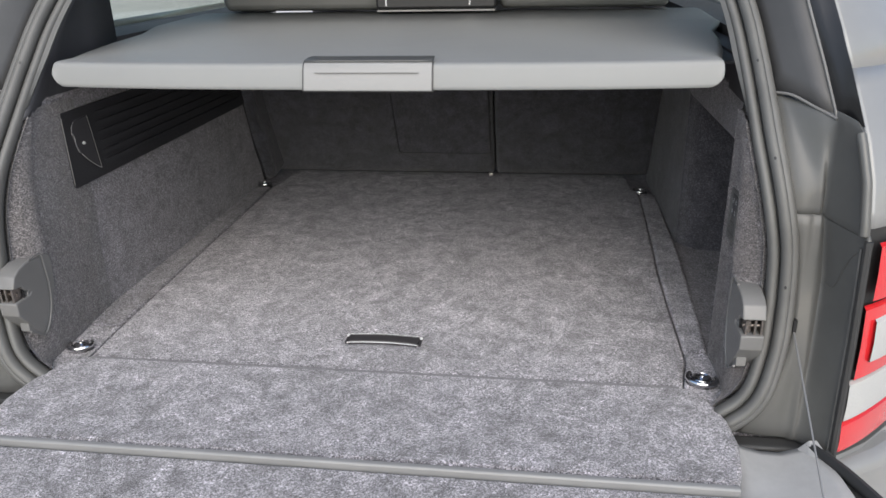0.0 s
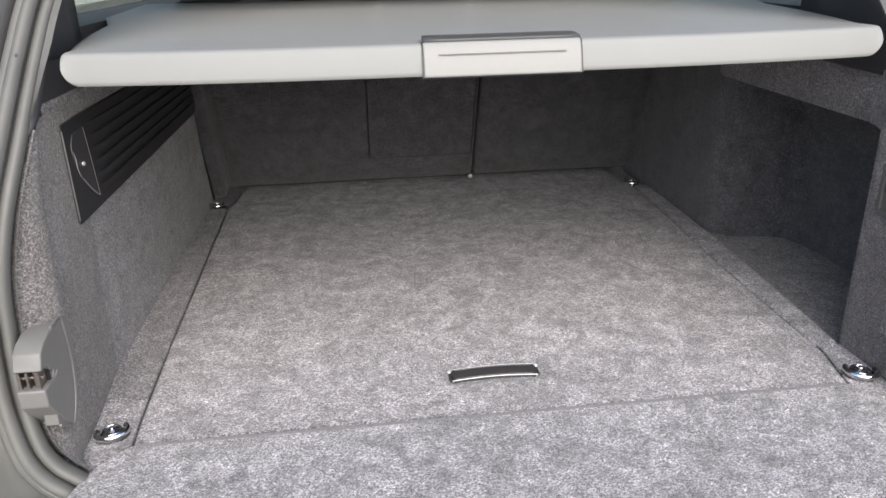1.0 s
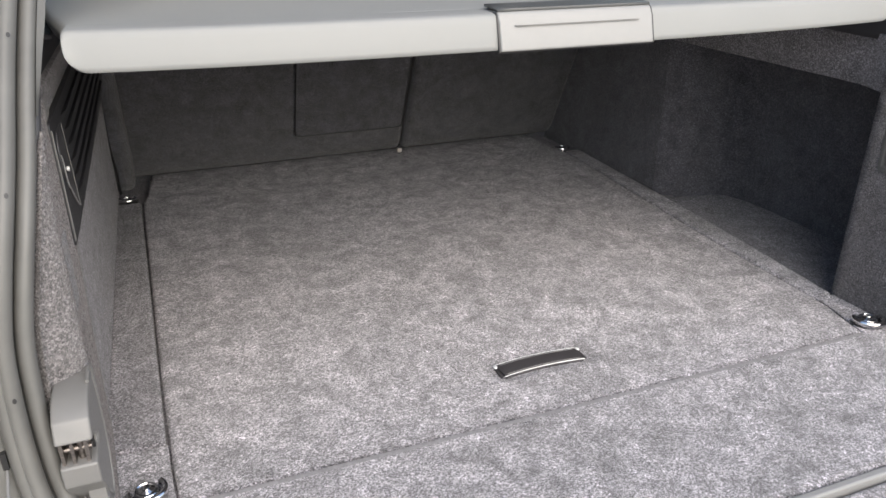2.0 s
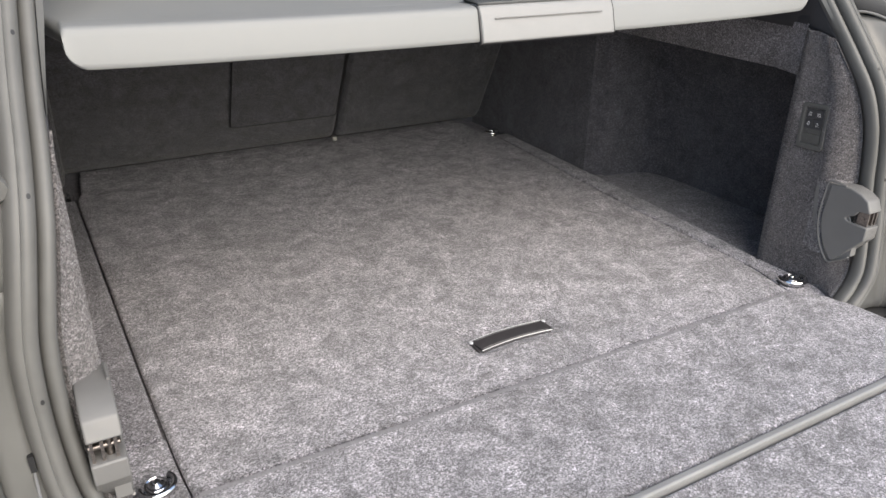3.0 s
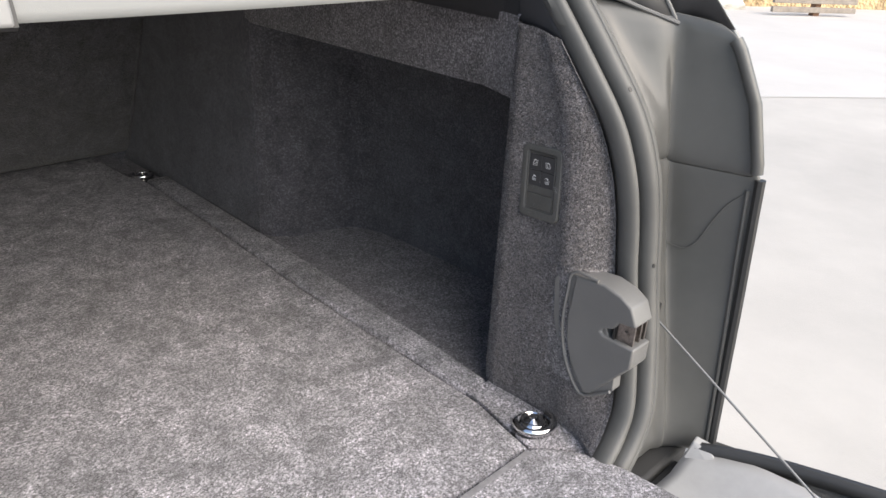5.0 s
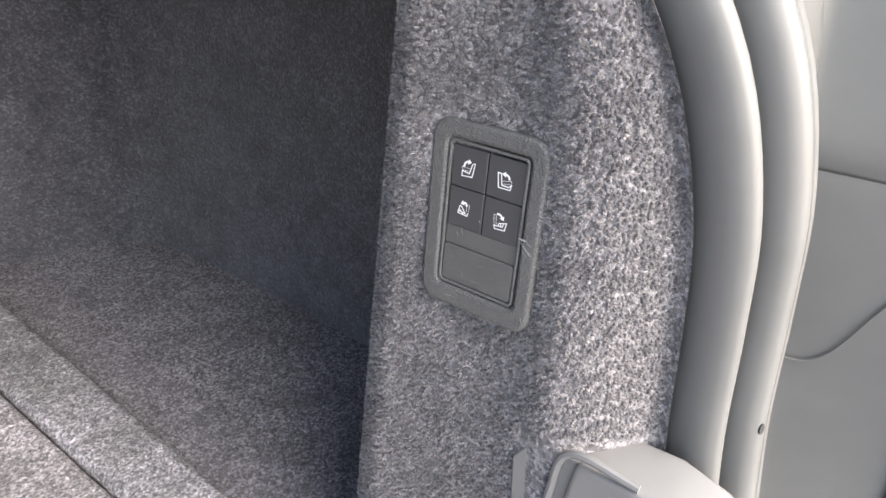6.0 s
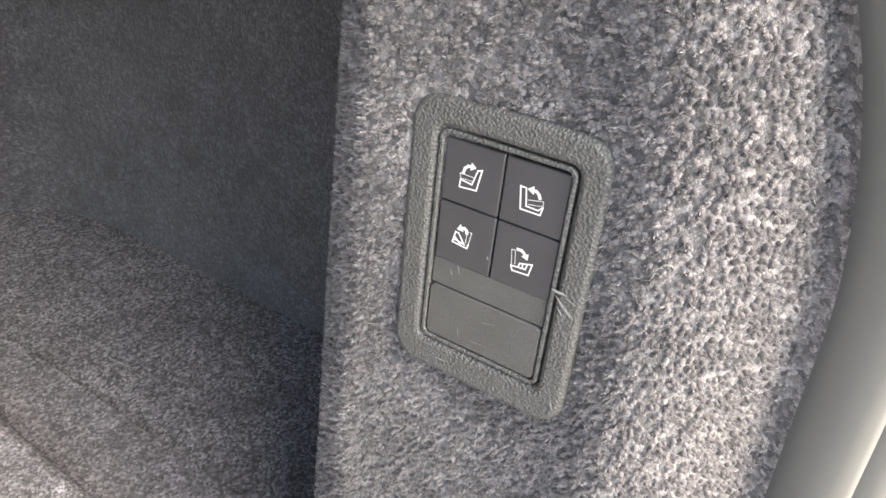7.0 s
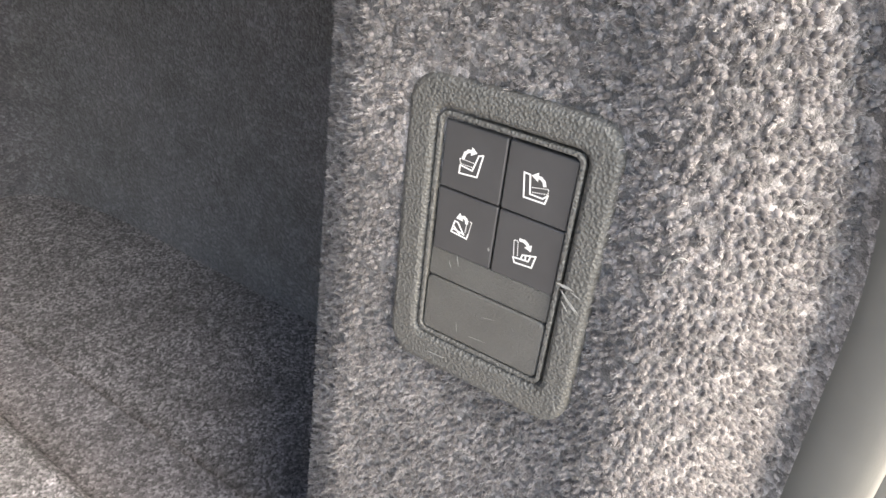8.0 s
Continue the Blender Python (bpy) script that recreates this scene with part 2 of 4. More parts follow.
def ring(rx, ry, n=20, cx=0.0, cy=0.0):
    return [(cx + rx * math.cos(2 * math.pi * i / n), cy + ry * math.sin(2 * math.pi * i / n)) for i in range(n)]


def rounded(x0, y0, x1, y1, r, n=5):
    out = []
    for cx, cy, a0 in ((x1 - r, y1 - r, 0), (x0 + r, y1 - r, 90), (x0 + r, y0 + r, 180), (x1 - r, y0 + r, 270)):
        out += [(cx + r * math.cos(radians(a0 + 90 * i / n)), cy + r * math.sin(radians(a0 + 90 * i / n))) for i in range(n + 1)]
    return out


def lerp(z, table):
    zs = [t[0] for t in table]
    return [float(np.interp(z, zs, [t[i] for t in table])) for i in range(1, len(table[0]))]


SIDES = ((1, "right"), (-1, "left"))

# ---------------------------------------------------------------- ground and distance
GROUND = -0.80
M["concrete"] = grained("pale_concrete", (0.455, 0.43, 0.395), 0.9, 160, 0.0008, blotch=0.12, wear=0.9)
part_ground = part("ground", sheet([[(x, y, GROUND) for x in (-400, -60, -15, -4, 0, 4, 15, 60, 400)] for y in (-400, -60, -15, -4, 0, 4, 15, 60, 400)]),
                   M["concrete"], None, "pale worn concrete yard under the car")
tagged(part_ground, "", "ground", "", "structure")

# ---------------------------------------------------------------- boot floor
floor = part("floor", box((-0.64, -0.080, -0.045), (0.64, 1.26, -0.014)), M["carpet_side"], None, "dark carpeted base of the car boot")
tagged(floor, "", "floor", "", "structure")

panel = thing("boot_floor_panel", (0, 0.57, -0.02), "grey cut-pile carpeted lift-up boot floor panel", "floor panel")
LEFT = [(-0.017, -0.510), (0.05, -0.515), (0.25, -0.522), (0.95, -0.537), (1.0, -0.538), (1.04, -0.525), (1.155, -0.52)]
RIGHT = [(-0.017, 0.512), (0.025, 0.520), (0.07, 0.530), (0.3, 0.531), (0.45, 0.534), (0.65, 0.544), (0.95, 0.556), (1.0, 0.555), (1.04, 0.54), (1.155, 0.535)]


def hollow(x, y):
    """How deep the carpet dips round the pull handle."""
    fx = max(0.0, 1 - max(0.0, abs(x) - 0.072) / 0.030)
    fy = max(0.0, 1 - max(0.0, abs(y - 0.104) - 0.026) / 0.016)
    fx, fy = fx * fx * (3 - 2 * fx), fy * fy * (3 - 2 * fy)
    return 0.0050 * fx * fy


rows = []
ys = [-0.017, -0.0165, -0.0145, -0.011, -0.006] + [float(v) for v in np.linspace(0.0, 0.2, 49)] + [float(v) for v in np.linspace(0.21, 1.14, 90)] + [1.147, 1.151, 1.154, 1.155]
us = [float(v) for v in np.concatenate(([0, 0.0006, 0.002, 0.005, 0.010], np.linspace(0.02, 0.36, 24), np.linspace(0.37, 0.63, 60), np.linspace(0.64, 0.98, 24), [0.990, 0.995, 0.998, 0.9994, 1]))]
for y in ys:
    (xl,), (xr,) = lerp(y, LEFT), lerp(y, RIGHT)
    row = []
    for u in us:
        x = xl + (xr - xl) * u
        d = min(x - xl, xr - x, y + 0.017, 1.155 - y)
        round_off = 0.006 * (1 - math.sqrt(max(0.0, 1 - max(0.0, 1 - d / 0.006) ** 2))) if d < 0.006 else 0
        swell = 0.0012 * noise.noise(Vector((x * 5, y * 5, 0.3))) if d > 0.006 else 0
        row.append((x, y, swell - hollow(x, y) - round_off))
    rows.append(row)
part("carpet", sheet(rows), M["carpet"], panel, angle=80)
part("board", prism([(l[1], l[0]) for l in LEFT] + [(r[1], r[0]) for r in reversed(RIGHT)], -0.0135, -0.0105), M["black"], panel, "thin dark board")

end_strip = part("rear_strip", box((-0.515, 1.1570, -0.03), (0.530, 1.20, -0.004)), M["carpet"], None, "grey carpeted strip along the foot of the seats", bevel=0.003)
tagged(end_strip, "", "trim", "", "structure")
for s, side in SIDES:
    pts = ((0.5328, 0.0965), (0.572, 0.0965), (0.578, 0.18), (0.585, 0.3), (0.590, 0.42), (0.597, 0.6), (0.603, 1.0), (0.5578, 1.0), (0.5466, 0.65), (0.5366, 0.45), (0.5336, 0.3)) if s > 0 else ((0.521, 0.0965), (0.592, 0.0965), (0.594, 0.6), (0.596, 1.0), (0.5405, 1.0), (0.5255, 0.3))
    # left rail takes the darker carpet copy, its shade held in the colour
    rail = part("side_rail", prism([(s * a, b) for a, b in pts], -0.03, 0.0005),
                M["carpet" if s > 0 else "carpet_shaded"], None, "grey carpeted strip beside the boot floor panel", bevel=0.007)
    tagged(rail, "", "trim", "", "structure")

# ---------------------------------------------------------------- seals round the opening
SEAL = [(0.470, 0.46, 0.93), (0.515, 0.31, 0.76), (0.547, 0.20, 0.63), (0.567, 0.135, 0.555), (0.577, 0.092, 0.50), (0.584, 0.053, 0.45), (0.590, 0.014, 0.40), (0.598, -0.020, 0.35),
        (0.608, -0.037, 0.30), (0.617, -0.044, 0.25), (0.620, -0.050, 0.20), (0.619, -0.060, 0.15), (0.614, -0.072, 0.10),
        (0.601, -0.086, 0.05), (0.585, -0.090, 0.02), (0.562, -0.093, 0.0), (0.535, -0.094, -0.022), (0.50, -0.094, -0.05), (0.42, -0.094, -0.062), (0.2, -0.094, -0.062)]


def seal_path(s):
    return curve([(s * x, y, z) for x, y, z in SEAL], 5)


def seal_face(s):
    return (-0.30 * s, -0.93, 0.15)


for s, side in SIDES:
    seal = thing("door_seal", (s * 0.6, -0.08, 0.0), "soft grey rubber weather seal round the boot opening", "seal", "opening seals")
    k = -s
    path = seal_path(s)
    part("inner_bead", sweep(path, ring(0.0085, 0.0145, 16, -0.0090 * k, -0.008), seal_face(s)), M["rubber"], seal)
    lobe = ((-0.0118, -0.008), (-0.0118, 0.003), (-0.0100, 0.0085), (-0.0062, 0.0118), (-0.0018, 0.0126), (0.0012, 0.0114), (0.0026, 0.0098), (0.0040, 0.0106), (0.0072, 0.0100), (0.0102, 0.0072), (0.0118, 0.002), (0.0118, -0.008))
    part("outer_bead", sweep(path, [((0.0125 + u) * k, v) for u, v in lobe], seal_face(s)), M["rubber"], seal)
    for hz in (0.49, 0.371, 0.196):
        i = min(range(len(path)), key=lambda q: abs(path[q].z - hz) + (0 if path[q].z > -0.01 else 9))
        t = (path[i + 1] - path[i - 1]).normalized()
        out = t.cross(Vector(seal_face(s))).normalized()
        up = out.cross(t).normalized()
        centre = path[i] + out * (0.009 * k) + up * 0.0125
        disc = [centre + (t * math.cos(a) * 0.0026 + out * math.sin(a) * 0.0018) + up * 0.0002 for a in (2 * math.pi * j / 12 for j in range(12))]
        part("vent_hole", bm_of(disc + [d - up * 0.004 for d in disc], [tuple(range(12))] + [(j, (j + 1) % 12, 12 + (j + 1) % 12, 12 + j) for j in range(12)]), M["black"], seal, "small dark vent hole")
    part("backing", sweep(path, [(-0.014 * k, -0.022), (0.024 * k, -0.012), (0.02 * k, -0.004), (-0.012 * k, -0.008)], seal_face(s)), M["rubber_dark"], seal, "dark groove of the seal")

# ---------------------------------------------------------------- side trims
PILLARS = {}
for s, side in SIDES:
    trim = thing("side_trim", (s * 0.6, 0.5, 0), "grey carpeted side trim of the car boot" + (", with a deep open recess" if s > 0 else ", with a storage panel set in it"), "side trim", "boot side trims")
    path = [p for p in seal_path(s) if -0.006 < p.z < 0.424]
    full = seal_path(s)
    rows = []
    for p in path:
        i = full.index(p)
        t = (full[i + 1] - full[i - 1]).normalized()
        out = t.cross(Vector(seal_face(s))).normalized() * -s
        e = p - out * 0.0165 + Vector((0, 0.010, 0))
        z0 = p.z + 0.004
        ex, ey, ez = e.x * s, e.y, e.z
        row = [Vector((0.66, 0.114, z0)), Vector((0.595, 0.110, z0)), Vector((0.583, 0.1075, z0)), Vector((0.578, 0.104, z0))]
        if s < 0:
            wx = float(np.interp(z0, (0.0, 0.09, 0.17, 0.235, 0.30, 0.40, 0.475), (0.588, 0.586, 0.583, 0.580, 0.579, 0.579, 0.582)))
            blend = lambda y: 0.5720 + (wx - 0.5735) * min(1.0, max(0.0, (y - 0.01) / 0.18))
            row = [Vector((wx + 0.002, 0.194, z0))] + [Vector((blend(y), y, z0)) for y in (0.180, 0.150, 0.120)]
        prof = ((0.5755, 0.0), (0.5725, 0.12), (0.5722, 0.36), (0.5718, 0.54)) + tuple((0.5712 + (ex - 0.5712) * k, q) for k, q in ((0.0, 0.66), (0.06, 0.735), (0.30, 0.82), (0.66, 0.89), (0.94, 0.945)))
        if s > 0:
            prof = ((0.5752, 0.0), (0.5708, 0.07), (0.5716, 0.14), (0.5729, 0.30), (0.5736, 0.47), (0.5726, 0.56)) + tuple((0.5697 + (ex - 0.5697) * k, q) for k, q in ((0.0, 0.67), (0.06, 0.735), (0.30, 0.82), (0.66, 0.89), (0.94, 0.945)))
        else:
            prof = tuple((blend(0.099 + (ey - 0.099) * q) if q < 0.6 else x, q) for x, q in prof)
        pts = [(x, 0.099 + (ey - 0.099) * q, z0 + (ez - z0) * q * q) for x, q in prof] + [(ex - 0.0035, ey + 0.0015, ez), (ex + 0.003, ey + 0.009, ez)]
        row += curve(pts, 4)
        d = Vector(pts[-1])
        row.append(d + Vector((0.016, 0.012, 0)))
        rows.append([(q.x * s, q.y, q.z) for q in row])
    PILLARS[s] = (trim, np.array(rows))
    rows.append([(x, y, -0.02) for x, y, z in rows[-1]])
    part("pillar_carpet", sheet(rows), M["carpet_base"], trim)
    if s > 0:
        # band over the recess, the recess itself and the wheel arch
        band = [(0.5790, 0.106), (0.586, 0.125), (0.602, 0.17), (0.605, 0.62), (0.602, 1.19)]
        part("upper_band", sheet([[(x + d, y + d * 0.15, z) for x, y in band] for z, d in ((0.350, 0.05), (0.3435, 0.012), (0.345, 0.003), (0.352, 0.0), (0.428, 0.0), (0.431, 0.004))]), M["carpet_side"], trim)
        part("upper_trim", sheet([[(x + 0.003, y + 0.004, z) for x, y in band] for z in (0.420, 0.45, 0.48)]), M["pillar"], trim, "dark plastic trim under the load cover")
        back = [(0.66, 0.118), (0.76, 0.13), (0.79, 0.17), (0.79, 0.40), (0.785, 0.52), (0.765, 0.585), (0.735, 0.605), (0.66, 0.622), (0.63, 0.632), (0.612, 0.655), (0.603, 0.70), (0.60, 1.0), (0.60, 1.19)]
        wall = curve([(x, y, 0) for x, y in back], 4)
        # the darker copy of the carpet paints in the recess's shade
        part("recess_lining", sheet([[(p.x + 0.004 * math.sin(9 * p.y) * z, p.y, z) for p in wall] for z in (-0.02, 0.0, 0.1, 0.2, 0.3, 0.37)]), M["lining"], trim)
        # recess floor darkened by colour, standing in for the shade there
        part("recess_floor", prism([(0.572, 0.08), (0.579, 0.18), (0.586, 0.3), (0.591, 0.42), (0.598, 0.6), (0.60, 0.70), (0.80, 0.70), (0.80, 0.08)], -0.040, -0.017), M["carpet_shaded"], trim, bevel=0.006)
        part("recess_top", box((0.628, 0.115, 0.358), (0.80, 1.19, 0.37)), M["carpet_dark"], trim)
    else:
        rows = []
        for y in np.linspace(0.1, 1.19, 24):
            rows.append([(-x, float(y), z) for x, z in ((0.590, -0.02), (0.588, 0.02), (0.586, 0.09), (0.583, 0.17), (0.580, 0.235), (0.579, 0.30), (0.579, 0.40), (0.580, 0.430), (0.585, 0.434))])
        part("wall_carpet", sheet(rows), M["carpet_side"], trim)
        part("upper_trim", sheet([[(-0.584, float(y), z) for y in (0.11, 0.4, 0.8, 1.19)] for z in (0.424, 0.45, 0.48)]), M["pillar"], trim, "dark plastic trim under the load cover")
    part("cover_ledge", box((min(s * 0.566, s * 0.68), 0.24, 0.4700), (max(s * 0.566, s * 0.68), 1.19, 0.4760)), M["pillar"], trim, "dark plastic ledge under the load cover", bevel=0.002)
    inside = [(0.5145, -0.016), (0.5185, 0.010), (0.5245, 0.034), (0.5330, 0.07), (0.5340, 0.096)] if s > 0 else [(0.5125, -0.016), (0.516, 0.02), (0.519, 0.096)]
    foot = inside + [(0.640, 0.096), (0.640, -0.06), (0.615, -0.078), (0.560, -0.082), (0.538, -0.044), (0.521, -0.024)]
    part("foot_carpet", prism([(s * a, b) for a, b in foot], -0.03, -0.0015), M["carpet"], trim, bevel=0.0015)
    # plastic pillar trim over the carpet, up to the roof
    rows = []
    for p in full:
        if p.z < 0.405:
            continue
        rows.append([(s * (abs(p.x) - 0.012), p.y + 0.012, p.z), (s * (abs(p.x) - 0.014), p.y + 0.03, p.z + 0.004),
                     (s * 0.592, p.y + 0.10, p.z + 0.01), (s * 0.60, max(p.y + 0.16, 0.30), p.z + 0.012), (s * 0.64, max(p.y + 0.22, 0.46), p.z + 0.014)])
    sliver = []
    for p in full:
        if 0.42 < p.z < 0.62:
            w = min(0.006, (p.z - 0.42) * 0.07)
            sliver.append([(s * (abs(p.x) - 0.016), p.y + 0.004, p.z), (s * (abs(p.x) - 0.0165 - w), p.y + 0.010, p.z), (s * (abs(p.x) - 0.015 - w), p.y + 0.016, p.z)])
    part("trim_lip", sheet(sliver), M["rubber"], trim, "pale rubber lip beside the seal")
    part("pillar_trim", sheet(rows), M["pillar"], trim, "dark plastic pillar trim", thick=0.004)

# storage panel in the one side wall
store = thing("storage_panel", (-0.572, 0.5, 0.33), "dark ribbed plastic storage cover with latch in the side carpet", "storage cover")
part("cover", moved(prism(rounded(0.131, 0.262, 0.95, 0.402, 0.008), -0.0015, 0.006, "x"), Matrix.Translation((-0.572, 0, 0))), M["store"], store, bevel=0.0015)
for i in range(6):
    z = 0.282 + i * 0.019
    part("rib", prism([(-0.5675, 0.224), (-0.5622, 0.262), (-0.5622, 0.93), (-0.5675, 0.93)], z, z + 0.009), M["store"], store)
part("latch_recess", prism([(0.151, 0.361), (0.154, 0.372), (0.164, 0.383), (0.204, 0.385), (0.221, 0.279), (0.207, 0.287), (0.186, 0.303), (0.167, 0.321), (0.158, 0.340)], -0.570, -0.5645, "x"), M["latch_plate"], store, "smooth latch plate", bevel=0.0015)
part("latch_button", moved(prism(ring(0.0034, 0.0030, 12, 0.180, 0.338), 0, 0.0025, "x"), Matrix.Translation((-0.5645, 0, 0))), M["bright"], store, "small chrome lock")
part("latch_rim", sweep(curve([(-0.5637, y, z) for y, z in ((0.204, 0.384), (0.210, 0.350), (0.2205, 0.281))], 4), ring(0.0005, 0.0005, 6), (1, 0, 0.01)), M["plastic"], store, "thin bright rim")
part("scoop_rim", sweep(curve([(-0.5637, y, z) for y, z in ((0.2205, 0.280), (0.206, 0.288), (0.184, 0.305), (0.168, 0.320))], 4), ring(0.0008, 0.0008, 6), (1, 0, 0.01)), M["strip"], store, "thin bright rim")
part("finger_rim", sweep(curve([(-0.5637, y, z) for y, z in ((0.151, 0.362), (0.156, 0.352), (0.156, 0.338), (0.162, 0.324))], 4), ring(0.0007, 0.0007, 6), (1, 0, 0.01)), M["strip"], store, "thin bright rim")

part("front_rim", sweep([Vector((-0.5655, 0.1315, 0.27)), Vector((-0.5655, 0.1315, 0.33)), Vector((-0.5655, 0.1315, 0.394))], ring(0.0009, 0.0009, 8), (1, 0, 0.01)), M["plastic"], store, "thin bright rim")
store.location.x -= 0.0075

# ---------------------------------------------------------------- latch covers in the pillars
def latch_cover(s):
    t = thing("latch_cover", (s * 0.575, -0.03, 0.05), "grey moulded plastic tailgate latch cover on the carpeted pillar", "latch", "tailgate latches")
    base = [(0.018, 0.172), (0.012, 0.183), (0.0, 0.187), (-0.030, 0.187), (-0.070, 0.110), (-0.072, 0.076), (-0.040, 0.054), (-0.026, 0.056), (-0.004, 0.085), (0.012, 0.125)]
    lo, hi = sorted((s * (0.5706 if s > 0 else 0.5690), s * 0.585))
    part("plate", prism(base, lo, hi, "x"), M["plastic"], t, bevel=0.0009)
    rim = [(-0.036, 0.1915), (-0.0065, 0.1905), (-0.0020, 0.166), (-0.0008, 0.132), (-0.0055, 0.103), (-0.0145, 0.079), (-0.0275, 0.060), (-0.0380, 0.0535), (-0.052, 0.0610), (-0.070, 0.0745)]
    part("rim", sweep(curve([(s * 0.5690, y, z) for y, z in rim], 5), ring(0.0018, 0.0018, 8), (-s, 0, 0.01)), M["plastic"], t, "narrow raised rim")
    lo, hi = sorted((s * 0.5675, s * 0.600))
    shape = [(-0.010, 0.1875), (-0.044, 0.1905), (-0.064, 0.186), (-0.078, 0.178), (-0.0865, 0.159), (-0.067, 0.1565), (-0.062, 0.1475), (-0.050, 0.1425), (-0.048, 0.1385), (-0.052, 0.1355), (-0.064, 0.1350),
             (-0.088, 0.1345), (-0.088, 0.112), (-0.066, 0.084), (-0.048, 0.060), (-0.040, 0.057), (-0.030, 0.068), (-0.018, 0.086), (-0.009, 0.110), (-0.006, 0.135)]
    part("housing", prism(shape, lo, hi, "x"), M["plastic"], t, bevel=0.0026)
    lo, hi = sorted((s * 0.570, s * 0.598))
    part("slot", box((lo, -0.0635, 0.1340), (hi, -0.0615, 0.1575)), M["black"], t, "dark latch slot")
    lo, hi = sorted((s * 0.571, s * 0.599))
    fins = [box((min(s * x, s * (x + 0.003)), -0.083, 0.1345), (max(s * x, s * (x + 0.003)), -0.064, 0.1570)) for x in (0.5735, 0.5855, 0.5945)]
    part("striker", join(*fins, prism(ring(0.0036, 0.0036, 12, s * 0.5805, -0.074), 0.1345, 0.1570, "z"), prism(ring(0.0030, 0.0030, 12, -0.0745, 0.1460), lo, hi, "x")), M["striker"], t, "worn steel catch and bar")
    return t


for s, side in SIDES:
    latch_cover(s)

# ---------------------------------------------------------------- switch panel on the pillar
switch = thing("seat_switch_panel", (0.573, 0.05, 0.27), "dark grained plastic panel with four seat-folding switches on the carpeted pillar", "switch panel")
ORIGIN = Matrix.Translation((0.5729, 0.0512, 0.2832)) @ Matrix.Rotation(radians(4.24), 4, Vector((-3.49, 1.72, -1.66)))      # where the four switches meet


def on_panel(bm):
    """From panel axes (a towards the seats, b up, c out of the pillar) to the world."""
    axes = Matrix(((0, 0, -1, 0), (1, 0, 0, 0), (0, 1, 0, 0), (0, 0, 0, 1)))
    return moved(bm, ORIGIN @ axes)


def slab(outline, c0, c1):
    return on_panel(prism(outline, c0, c1))


def frame_slab(outer, inner, c0, c1):
    n = len(outer)
    vs = [(*p, c) for c in (c0, c1) for p in outer + inner]
    fs = []
    for i in range(n):
        j = (i + 1) % n
        fs += [(2 * n + i, 2 * n + j, 3 * n + j, 3 * n + i), (i, j, 2 * n + j, 2 * n + i), (n + i, n + j, 3 * n + j, 3 * n + i), (i, j, n + j, n + i)]
    return on_panel(bm_of(vs, fs))


part("bezel", frame_slab(rounded(-0.0260, -0.0524, 0.0264, 0.0262, 0.0074, 6), rounded(-0.0186, -0.0428, 0.0183, 0.0187, 0.0026, 6), -0.004, 0.0028), M["panel"], switch, bevel=0.0018)
part("inner_frame", frame_slab(rounded(-0.0182, -0.0424, 0.0179, 0.0183, 0.0024, 6), rounded(-0.0170, -0.0412, 0.0167, 0.0171, 0.0016, 6), -0.004, 0.0024), M["panel"], switch, bevel=0.0004)
part("back_plate", slab(rounded(-0.0184, -0.0426, 0.0181, 0.0185, 0.001), -0.004, -0.0004), M["black"], switch)
part("divider", slab(rounded(-0.0167, -0.0248, 0.0164, -0.0169, 0.0006), -0.002, 0.0016), M["plate"], switch, bevel=0.0003)
part("blanking_plate", slab(rounded(-0.0167, -0.0409, 0.0164, -0.0251, 0.0014), -0.002, 0.0021), M["plate"], switch, "blank smooth cover plate", bevel=0.0005)


def stroke(points, w):
    """A mitred line of even width as thin prisms."""
    bits = []
    for (x0, y0), (x1, y1) in zip(points[:-1], points[1:]):
        d = Vector((x1 - x0, y1 - y0, 0)).normalized() * 0.5 * w
        bits.append(prism([(x0 - d.x - d.y, y0 - d.y + d.x), (x1 + d.x - d.y, y1 + d.y + d.x), (x1 + d.x + d.y, y1 + d.y - d.x), (x0 - d.x + d.y, y0 - d.y - d.x)], 0, 0.1))
    return bits


def dashes(points, w):
    bits = []
    for a, b in zip(points[:-1], points[1:]):
        a, b = Vector(a), Vector(b)
        n = max(1, round((b - a).length / 0.62))
        for i in range(n):
            p, q = a.lerp(b, (i + 0.32) / n), a.lerp(b, (i + 0.62) / n)
            bits += stroke([(p.x, p.y), (q.x, q.y)], w)
    return bits


